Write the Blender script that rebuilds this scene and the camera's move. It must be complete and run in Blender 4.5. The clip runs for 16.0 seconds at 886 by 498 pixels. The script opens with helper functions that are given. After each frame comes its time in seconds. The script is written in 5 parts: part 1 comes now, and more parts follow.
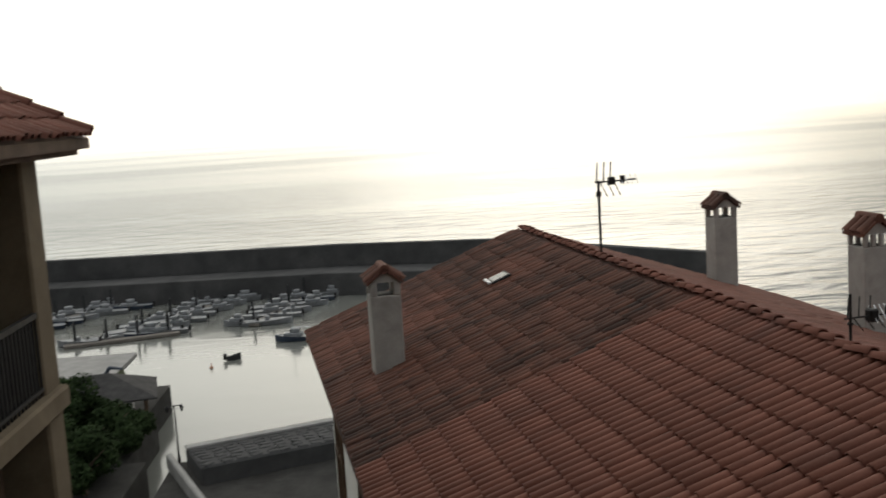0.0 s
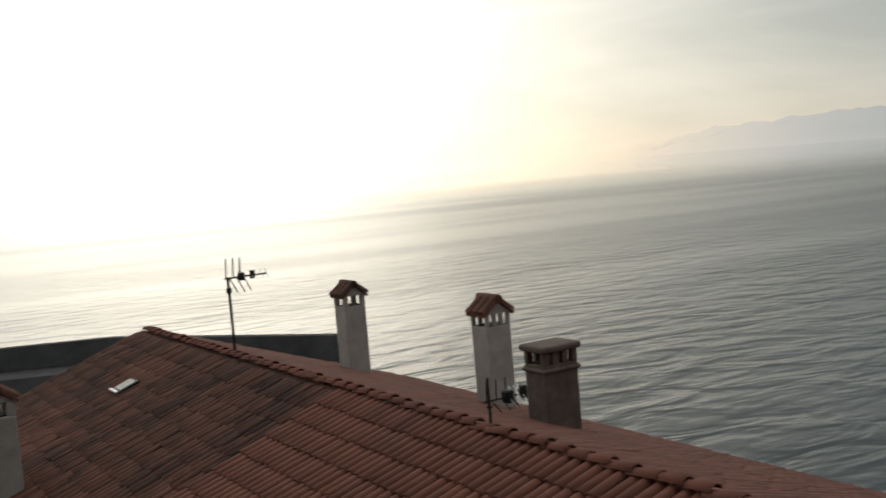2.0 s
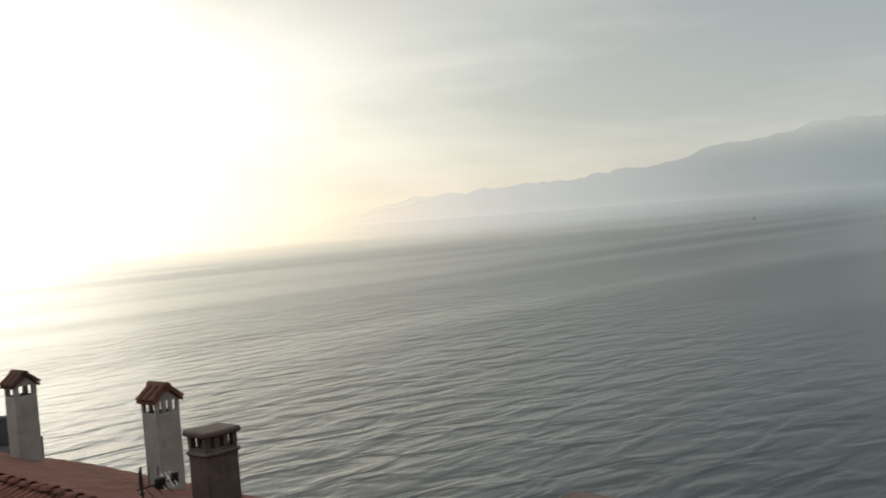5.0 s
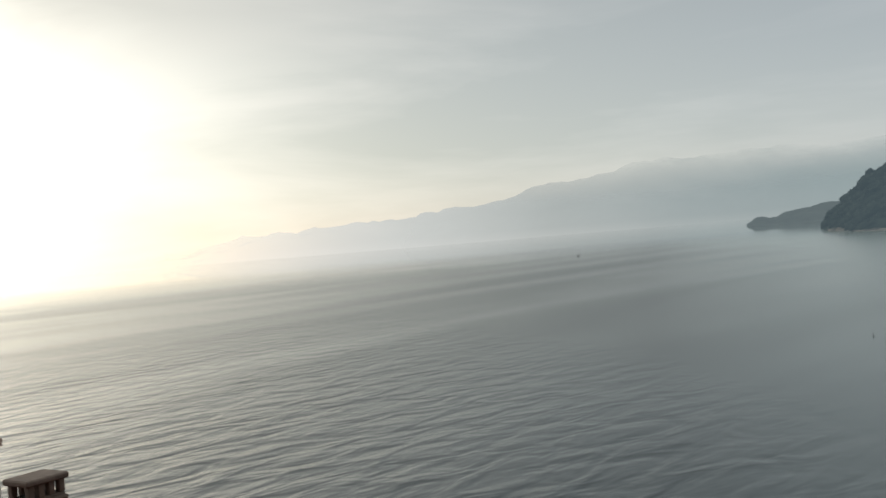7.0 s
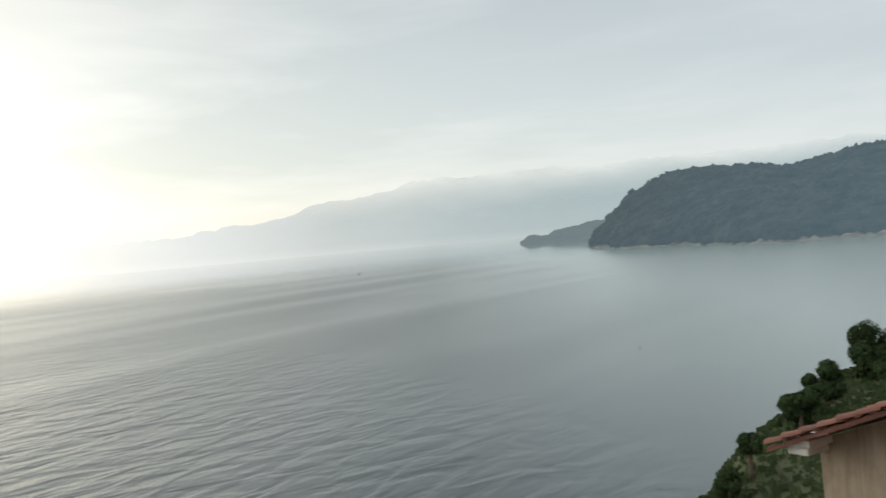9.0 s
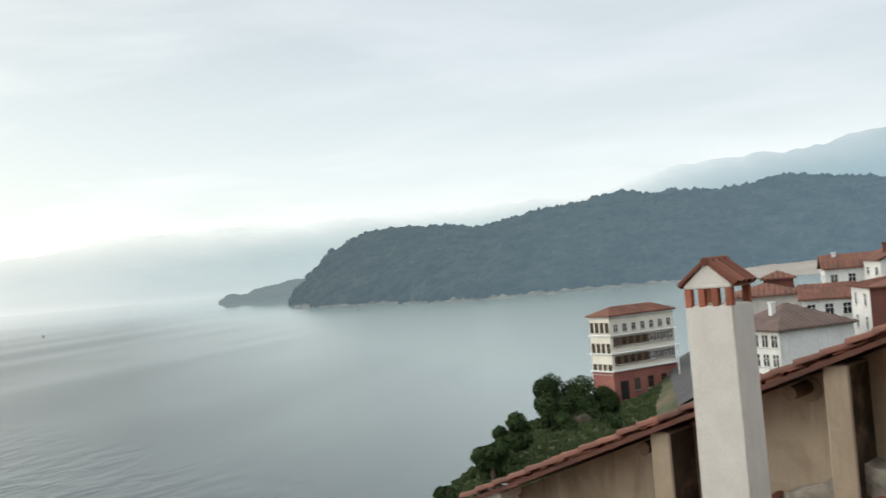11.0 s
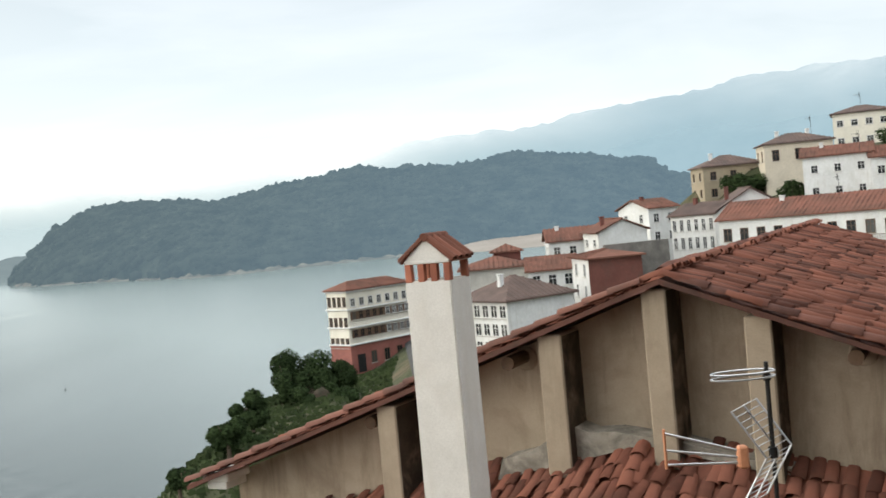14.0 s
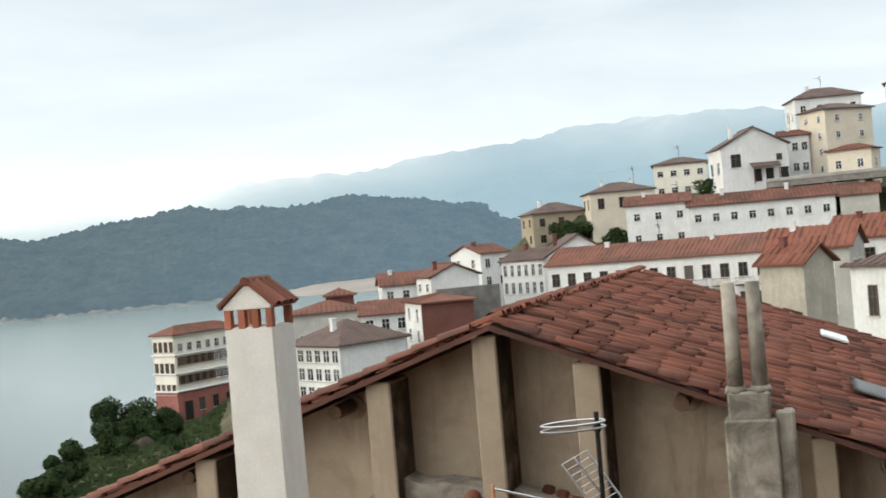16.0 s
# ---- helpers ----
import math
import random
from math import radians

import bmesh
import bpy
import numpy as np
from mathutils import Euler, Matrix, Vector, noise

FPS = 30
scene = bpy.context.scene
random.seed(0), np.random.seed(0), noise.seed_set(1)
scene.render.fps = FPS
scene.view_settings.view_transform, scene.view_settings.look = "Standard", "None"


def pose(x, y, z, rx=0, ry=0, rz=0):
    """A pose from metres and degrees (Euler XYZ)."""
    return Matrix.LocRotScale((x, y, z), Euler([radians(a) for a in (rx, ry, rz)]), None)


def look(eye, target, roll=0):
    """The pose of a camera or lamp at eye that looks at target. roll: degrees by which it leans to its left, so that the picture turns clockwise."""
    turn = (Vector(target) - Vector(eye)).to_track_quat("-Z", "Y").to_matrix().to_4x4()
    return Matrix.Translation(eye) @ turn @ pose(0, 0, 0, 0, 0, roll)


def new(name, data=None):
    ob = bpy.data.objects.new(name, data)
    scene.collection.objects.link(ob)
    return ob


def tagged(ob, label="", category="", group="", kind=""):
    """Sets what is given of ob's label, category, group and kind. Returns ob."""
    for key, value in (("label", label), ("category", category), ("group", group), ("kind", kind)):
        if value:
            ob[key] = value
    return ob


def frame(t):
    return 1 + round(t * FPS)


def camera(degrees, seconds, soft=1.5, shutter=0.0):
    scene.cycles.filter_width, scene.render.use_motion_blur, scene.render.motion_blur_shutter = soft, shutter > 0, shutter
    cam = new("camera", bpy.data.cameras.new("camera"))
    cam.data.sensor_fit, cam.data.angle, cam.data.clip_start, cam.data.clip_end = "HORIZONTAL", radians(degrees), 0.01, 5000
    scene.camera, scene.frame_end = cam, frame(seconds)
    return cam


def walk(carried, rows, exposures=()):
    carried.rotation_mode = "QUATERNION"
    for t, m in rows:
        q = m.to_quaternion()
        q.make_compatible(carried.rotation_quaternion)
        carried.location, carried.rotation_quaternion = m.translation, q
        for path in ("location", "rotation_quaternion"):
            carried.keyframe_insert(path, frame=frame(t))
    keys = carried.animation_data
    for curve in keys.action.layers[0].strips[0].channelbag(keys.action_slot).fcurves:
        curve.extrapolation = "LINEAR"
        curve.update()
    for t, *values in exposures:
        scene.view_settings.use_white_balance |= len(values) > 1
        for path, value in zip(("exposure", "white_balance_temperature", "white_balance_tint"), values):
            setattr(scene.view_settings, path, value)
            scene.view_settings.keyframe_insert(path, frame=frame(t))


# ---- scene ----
# ---------------------------------------------------------------- camera
cam = camera(44.85, 16.0, soft=1.6, shutter=0.4)
PATH = [
    (0.0, -0.159, -0.066, 31.774, -2.829, -7.524, -3.588),
    (0.5, -0.207, 0.493, 31.717, -7.582, -6.248, -4.769),
    (1.0, -0.145, 0.853, 31.660, -13.331, -5.032, -5.155),
    (1.5, -0.140, 0.597, 31.787, -18.183, -4.692, -5.189),
    (2.0, -0.257, 0.276, 31.869, -23.320, -4.360, -4.890),
    (2.5, -0.432, -0.185, 32.000, -26.742, -4.303, -4.501),
    (3.0, -0.516, -0.548, 32.095, -29.322, -4.184, -4.515),
    (3.5, -0.624, -0.729, 32.149, -32.263, -3.770, -4.498),
    (4.0, -0.581, -0.879, 32.165, -34.383, -3.352, -4.647),
    (4.5, -0.551, -1.011, 32.278, -36.595, -3.121, -5.162),
    (5.0, -0.464, -1.297, 32.249, -39.308, -2.000, -4.505),
    (7.3, -0.242, -0.704, 32.032, -49.765, -0.698, -5.039),
    (7.5, -0.208, -0.713, 31.991, -50.672, -0.731, -5.151),
    (8.0, -0.330, -0.050, 31.960, -53.129, -0.790, -5.072),
    (8.5, -0.450, 0.250, 31.960, -56.399, -0.826, -5.152),
    (9.0, -0.330, 0.220, 32.060, -60.191, -0.661, -5.049),
    (9.5, -0.320, 0.450, 32.090, -64.450, -0.156, -5.063),
    (10.0, -0.500, 0.300, 32.110, -69.950, 0.681, -5.118),
    (10.2, -0.560, 0.280, 32.120, -71.400, 0.876, -5.077),
    (12.5, -0.035, 0.068, 32.104, -84.093, -0.431, -5.423),
    (13.0, -0.135, 0.053, 32.113, -86.251, -1.199, -5.513),
    (13.5, -0.187, 0.057, 32.113, -88.026, -1.574, -5.389),
    (14.0, -0.228, 0.052, 32.116, -90.028, -1.543, -5.339),
    (14.5, -0.230, 0.042, 32.120, -91.959, -1.270, -5.398),
    (15.0, 0.057, 0.006, 32.110, -94.369, -0.774, -5.476),
    (15.5, 0.204, -0.028, 32.106, -96.681, -0.335, -5.094),
    (16.0, 0.216, -0.052, 32.108, -99.047, 0.015, -4.792),
]
walk(cam, [(t, pose(x, y, z, 90 + pitch, 0, yaw) @ pose(0, 0, 0, 0, 0, roll)) for t, x, y, z, yaw, pitch, roll in PATH],
     exposures=[(0.0, -0.22), (1.0, -0.48), (2.0, -0.46), (4.0, -0.36), (5.0, -0.24), (7.3, -0.02), (8.0, 0.08), (8.5, 0.25), (9.0, 0.44), (9.5, 0.52), (10.2, 0.61), (12.5, 1.02), (16.0, 1.0)])

# ---------------------------------------------------------------- world and sun
SUN_AZ, SUN_EL = radians(11), radians(14)
SUN_DIR = Vector((math.sin(SUN_AZ) * math.cos(SUN_EL), math.cos(SUN_AZ) * math.cos(SUN_EL), math.sin(SUN_EL)))


class Nodes:
    """Short hand for building a node tree."""

    def __init__(self, tree):
        self.tree = tree
        tree.nodes.clear()

    def add(self, kind, values=None, operation=None, use_clamp=False, data_type=None, blend_type=None):
        n = self.tree.nodes.new(kind)
        if operation:
            n.operation = operation
        if use_clamp:
            n.use_clamp = True
        if data_type:
            n.data_type = data_type
        if blend_type:
            n.blend_type = blend_type
        for k, v in (values or {}).items():
            if isinstance(v, bpy.types.NodeSocket):
                self.tree.links.new(v, n.inputs[k])
            else:
                n.inputs[k].default_value = v
        return n

    def math(self, op, a, b=0.0, clamp=False):
        return self.add("ShaderNodeMath", {0: a, 1: b}, operation=op, use_clamp=clamp).outputs[0]

    def mix(self, fac, a, b, blend="MIX"):
        return self.add("ShaderNodeMix", {0: fac, 6: a, 7: b}, data_type="RGBA", blend_type=blend).outputs[2]

    def ramp(self, fac, stops):
        n = self.add("ShaderNodeValToRGB", {0: fac})
        r = n.color_ramp
        while len(r.elements) < len(stops):
            r.elements.new(0.5)
        for e, (p, c) in zip(r.elements, stops):
            e.position = p
            e.color = (c, c, c, 1) if isinstance(c, (int, float)) else (*c, 1)
        return n.outputs[0]

    def noise(self, vec, scale, detail=4.0, rough=0.55, dist=0.0):
        return self.add("ShaderNodeTexNoise", {"Vector": vec, "Scale": scale, "Detail": detail, "Roughness": rough, "Distortion": dist}).outputs["Fac"]


world = bpy.data.worlds.new("sky")
scene.world = world
world.use_nodes = True
W = Nodes(world.node_tree)
way = W.add("ShaderNodeTexCoord").outputs["Generated"]
sky_node = W.add("ShaderNodeTexSky")
sky_node.sky_type, sky_node.sun_disc, sky_node.sun_elevation, sky_node.sun_rotation = "NISHITA", False, SUN_EL, SUN_AZ
sky_node.dust_density = 0.4
sky = sky_node.outputs[0]
sep = W.add("ShaderNodeSeparateXYZ", {0: way})
near_sun = W.math("MAXIMUM", W.add("ShaderNodeVectorMath", {0: way, 1: tuple(SUN_DIR)}, operation="DOT_PRODUCT").outputs["Value"], 0.0)
glow = W.math("POWER", near_sun, 17.0)
halo = W.math("POWER", near_sun, 4.0)
flat = W.add("ShaderNodeMapping", {"Vector": way, "Scale": (1.0, 1.0, 5.5), "Rotation": (0.0, 0.04, 0.3)}).outputs[0]
clouds = W.noise(flat, 2.3, 6.0, 0.55, 0.4)
thin = W.ramp(clouds, [(0.39, 0.0), (0.61, 1.0)])
cover = W.mix(thin, (0.365, 0.393, 0.402, 1), (0.540, 0.549, 0.547, 1))
cover = W.mix(W.ramp(sep.outputs["X"], [(0.72, 0.0), (0.97, 0.65)]), cover, (0.438, 0.468, 0.474, 1))
lift = W.ramp(sep.outputs["Z"], [(0.0, (1.04, 1.05, 1.12)), (0.10, (0.93, 0.93, 0.96)), (0.22, (0.77, 0.78, 0.80)), (0.45, 0.70), (0.75, 2.15)])
cover = W.mix(1.0, W.mix(1.0, cover, lift, "MULTIPLY"), W.mix(halo, (1, 1, 1, 1), (1.0, 0.95, 0.83, 1)), "MULTIPLY")
warm = W.mix(halo, (0, 0, 0, 1), (0.225, 0.195, 0.135, 1))
bank = W.math("MULTIPLY", W.ramp(W.math("ADD", sep.outputs["Z"], W.math("MULTIPLY", W.math("SUBTRACT", clouds, 0.5), 0.22)), [(0.15, 0.0), (0.24, 1.0)]), W.ramp(sep.outputs["X"], [(0.28, 0.0), (0.46, 0.85)]))
glow = W.math("MULTIPLY", glow, W.math("SUBTRACT", 1.0, bank))
hot = W.mix(glow, (0, 0, 0, 1), (1.68, 1.57, 1.36, 1))
west = W.math("POWER", W.math("MAXIMUM", W.add("ShaderNodeVectorMath", {0: way, 1: (-0.50, 0.85, 0.17)}, operation="DOT_PRODUCT").outputs["Value"], 0.0), 5.0)
pale = W.mix(west, (0, 0, 0, 1), (1.05, 1.04, 0.95, 1))
veil = W.mix(1.0, W.mix(1.0, W.mix(1.0, cover, warm, "ADD"), hot, "ADD"), pale, "ADD")
bg = W.add("ShaderNodeBackground", {0: veil, 1: 1.0})
clear = W.add("ShaderNodeBackground", {0: sky, 1: 0.022})
both = W.add("ShaderNodeAddShader", {0: bg.outputs[0], 1: clear.outputs[0]})
W.add("ShaderNodeOutputWorld", {0: both.outputs[0]})

sun = new("sun", bpy.data.lights.new("sun", "SUN"))
sun.data.energy, sun.data.angle, sun.data.color = 0.14, radians(26), (1.0, 0.93, 0.83)
sun.matrix_world = look((0, 0, 200), Vector((0, 0, 200)) - SUN_DIR)


# ---------------------------------------------------------------- materials
def surface(name, low, high, rough=0.8, scale=6.0, fine=60.0, bump=0.15, stain=None, stain_scale=0.7, stain_cut=(0.5, 0.7), each=0.0, metal=0.0, spec=0.3, depth=0.02, streak=None):
    """A weathered surface: two tones at one scale, fine grain, an optional stain, and a shift from piece to piece."""
    m = bpy.data.materials.new(name)
    m.use_nodes = True
    n = Nodes(m.node_tree)
    pos = n.add("ShaderNodeNewGeometry").outputs["Position"]
    big = n.noise(pos, scale, 5.0)
    col = n.mix(n.ramp(big, [(0.3, 0.0), (0.7, 1.0)]), (*low, 1), (*high, 1))
    grain = n.noise(pos, fine, 3.0)
    col = n.mix(n.ramp(grain, [(0.2, 0.35), (0.8, 0.0)]), col, (*[c * 0.55 for c in low], 1))
    if stain:
        s = n.noise(pos, stain_scale, 6.0, 0.65, 0.5)
        col = n.mix(n.ramp(s, [(stain_cut[0], 0.0), (stain_cut[1], 0.85)]), col, (*stain, 1))
    if streak:
        run = n.add("ShaderNodeMapping", {"Vector": pos, "Scale": (1.0, 1.0, 0.16)}).outputs[0]
        s2 = n.noise(run, 2.6, 6.0, 0.7, 0.3)
        col = n.mix(n.ramp(s2, [(0.50, 0.0), (0.74, 0.75)]), col, (*streak, 1))
    if each:
        rnd = n.add("ShaderNodeObjectInfo").outputs["Random"]
        isl = n.add("ShaderNodeNewGeometry").outputs["Random Per Island"]
        r = n.math("FRACT", n.math("ADD", n.math("MULTIPLY", rnd, 7.3), isl))
        col = n.mix(each, col, n.ramp(r, [(0.0, [c * 0.45 for c in low]), (0.5, high), (1.0, [min(1, c * 1.5) for c in high])]))
    hgt = n.add("ShaderNodeBump", {"Strength": bump, "Distance": depth, "Height": n.math("ADD", n.math("MULTIPLY", grain, 0.4), big)})
    b = n.add("ShaderNodeBsdfPrincipled", {"Base Color": col, "Roughness": rough, "Metallic": metal, "Specular IOR Level": spec, "Normal": hgt.outputs[0]})
    n.add("ShaderNodeOutputMaterial", {0: b.outputs[0]})
    return m


def sea_material():
    m = bpy.data.materials.new("sea")
    m.use_nodes = True
    n = Nodes(m.node_tree)
    pos = n.add("ShaderNodeNewGeometry").outputs["Position"]
    swell = n.add("ShaderNodeMapping", {"Vector": pos, "Rotation": (0, 0, radians(-28)), "Scale": (0.085, 0.17, 1.0)}).outputs[0]
    w1 = n.noise(swell, 1.0, 2.0, 0.45, 0.5)
    rip = n.add("ShaderNodeMapping", {"Vector": pos, "Rotation": (0, 0, radians(-20)), "Scale": (0.30, 0.75, 1.0)}).outputs[0]
    w2 = n.noise(rip, 1.0, 4.0, 0.6, 0.3)
    slick = n.noise(n.add("ShaderNodeMapping", {"Vector": pos, "Rotation": (0, 0, radians(25)), "Scale": (0.0016, 0.009, 1.0)}).outputs[0], 1.0, 3.0, 0.5, 0.8)
    calm = n.ramp(slick, [(0.40, 0.50), (0.62, 1.0)])
    s = n.add("ShaderNodeSeparateXYZ", {0: pos})
    # mask over the bay where the water is painted brighter
    bay_bright = n.ramp(n.math("DIVIDE", n.math("SUBTRACT", s.outputs[0], n.math("MULTIPLY", s.outputs[1], 1.7)), 300.0), [(0.0, 0.0), (0.75, 1.0)])
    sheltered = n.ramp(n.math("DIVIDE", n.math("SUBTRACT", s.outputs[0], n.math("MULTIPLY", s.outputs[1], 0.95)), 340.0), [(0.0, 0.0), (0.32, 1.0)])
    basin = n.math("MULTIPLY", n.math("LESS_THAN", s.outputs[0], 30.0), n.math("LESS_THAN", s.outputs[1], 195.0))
    force = n.math("MULTIPLY", n.math("MULTIPLY", calm, n.math("SUBTRACT", 1.0, n.math("MULTIPLY", sheltered, 0.96))), n.math("SUBTRACT", 1.0, n.math("MULTIPLY", basin, 0.93)))
    away = n.add("ShaderNodeVectorMath", {0: pos}, operation="LENGTH").outputs["Value"]
    force = n.math("MULTIPLY", force, n.ramp(n.math("DIVIDE", away, 2000.0), [(0.10, 1.0), (0.26, 0.42), (0.6, 0.12), (0.95, 0.0)]))
    smooth = n.ramp(n.math("DIVIDE", away, 2000.0), [(0.40, 1.0), (0.95, 0.12)])
    # specular strength set by place to darken or brighten the reflection
    shine = n.math("ADD", n.math("SUBTRACT", 0.56, n.math("MULTIPLY", sheltered, 0.30)), n.math("ADD", n.math("MULTIPLY", bay_bright, 0.40), n.math("MULTIPLY", basin, 0.60)))
    b1 = n.add("ShaderNodeBump", {"Strength": n.math("MULTIPLY", force, 0.46), "Distance": 3.0, "Height": w1})
    b2 = n.add("ShaderNodeBump", {"Strength": n.math("MULTIPLY", force, 0.17), "Distance": 0.8, "Height": w2, "Normal": b1.outputs[0]})
    # paler base colour in bay and basin stands in for bright sky reflection
    col = n.mix(bay_bright, (0.016, 0.027, 0.030, 1), (0.200, 0.240, 0.232, 1))
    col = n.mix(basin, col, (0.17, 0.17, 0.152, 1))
    b = n.add("ShaderNodeBsdfPrincipled", {"Base Color": col, "Roughness": n.math("MULTIPLY", smooth, n.math("SUBTRACT", n.math("ADD", n.math("MULTIPLY", calm, 0.10), 0.15), n.math("MULTIPLY", basin, 0.08))), "IOR": 1.33, "Specular IOR Level": shine, "Normal": b2.outputs[0]})
    n.add("ShaderNodeOutputMaterial", {0: b.outputs[0]})
    return m


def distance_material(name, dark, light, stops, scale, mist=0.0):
    """Far land; the haze of the air between is painted on as a faint glow that changes towards the sun."""
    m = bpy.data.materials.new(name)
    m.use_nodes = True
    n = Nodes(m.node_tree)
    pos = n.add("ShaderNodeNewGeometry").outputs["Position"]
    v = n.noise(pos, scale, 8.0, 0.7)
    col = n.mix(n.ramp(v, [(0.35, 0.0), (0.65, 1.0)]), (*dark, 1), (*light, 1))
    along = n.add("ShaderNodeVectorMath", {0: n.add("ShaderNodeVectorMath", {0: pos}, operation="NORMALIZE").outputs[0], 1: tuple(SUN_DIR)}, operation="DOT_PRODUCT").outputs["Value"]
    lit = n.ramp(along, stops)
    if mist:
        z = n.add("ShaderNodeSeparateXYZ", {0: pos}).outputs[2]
        # paler glow low down and in drifts paints mist over the slopes
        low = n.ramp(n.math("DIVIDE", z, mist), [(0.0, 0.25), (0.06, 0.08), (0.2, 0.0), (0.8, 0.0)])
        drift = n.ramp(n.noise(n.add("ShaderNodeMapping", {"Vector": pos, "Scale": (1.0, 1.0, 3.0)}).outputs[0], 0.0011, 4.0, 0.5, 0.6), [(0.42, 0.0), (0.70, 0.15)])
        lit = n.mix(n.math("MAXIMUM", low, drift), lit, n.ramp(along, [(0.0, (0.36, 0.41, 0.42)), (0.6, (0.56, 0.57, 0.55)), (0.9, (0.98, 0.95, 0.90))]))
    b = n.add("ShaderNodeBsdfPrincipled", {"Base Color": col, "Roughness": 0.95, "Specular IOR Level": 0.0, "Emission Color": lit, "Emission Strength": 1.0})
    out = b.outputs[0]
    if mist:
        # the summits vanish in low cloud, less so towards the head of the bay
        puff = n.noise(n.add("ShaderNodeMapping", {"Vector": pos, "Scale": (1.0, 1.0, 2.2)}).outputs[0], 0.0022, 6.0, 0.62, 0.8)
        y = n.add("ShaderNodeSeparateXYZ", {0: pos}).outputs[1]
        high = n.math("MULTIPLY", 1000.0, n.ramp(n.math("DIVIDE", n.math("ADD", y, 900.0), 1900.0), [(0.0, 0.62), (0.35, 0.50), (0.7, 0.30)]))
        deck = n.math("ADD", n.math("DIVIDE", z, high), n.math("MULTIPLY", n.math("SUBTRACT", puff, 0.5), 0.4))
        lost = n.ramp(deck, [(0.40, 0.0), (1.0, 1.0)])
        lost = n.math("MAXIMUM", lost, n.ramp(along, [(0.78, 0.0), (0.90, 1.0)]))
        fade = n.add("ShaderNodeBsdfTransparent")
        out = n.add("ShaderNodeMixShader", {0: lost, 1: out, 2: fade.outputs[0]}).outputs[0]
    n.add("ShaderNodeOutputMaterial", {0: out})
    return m


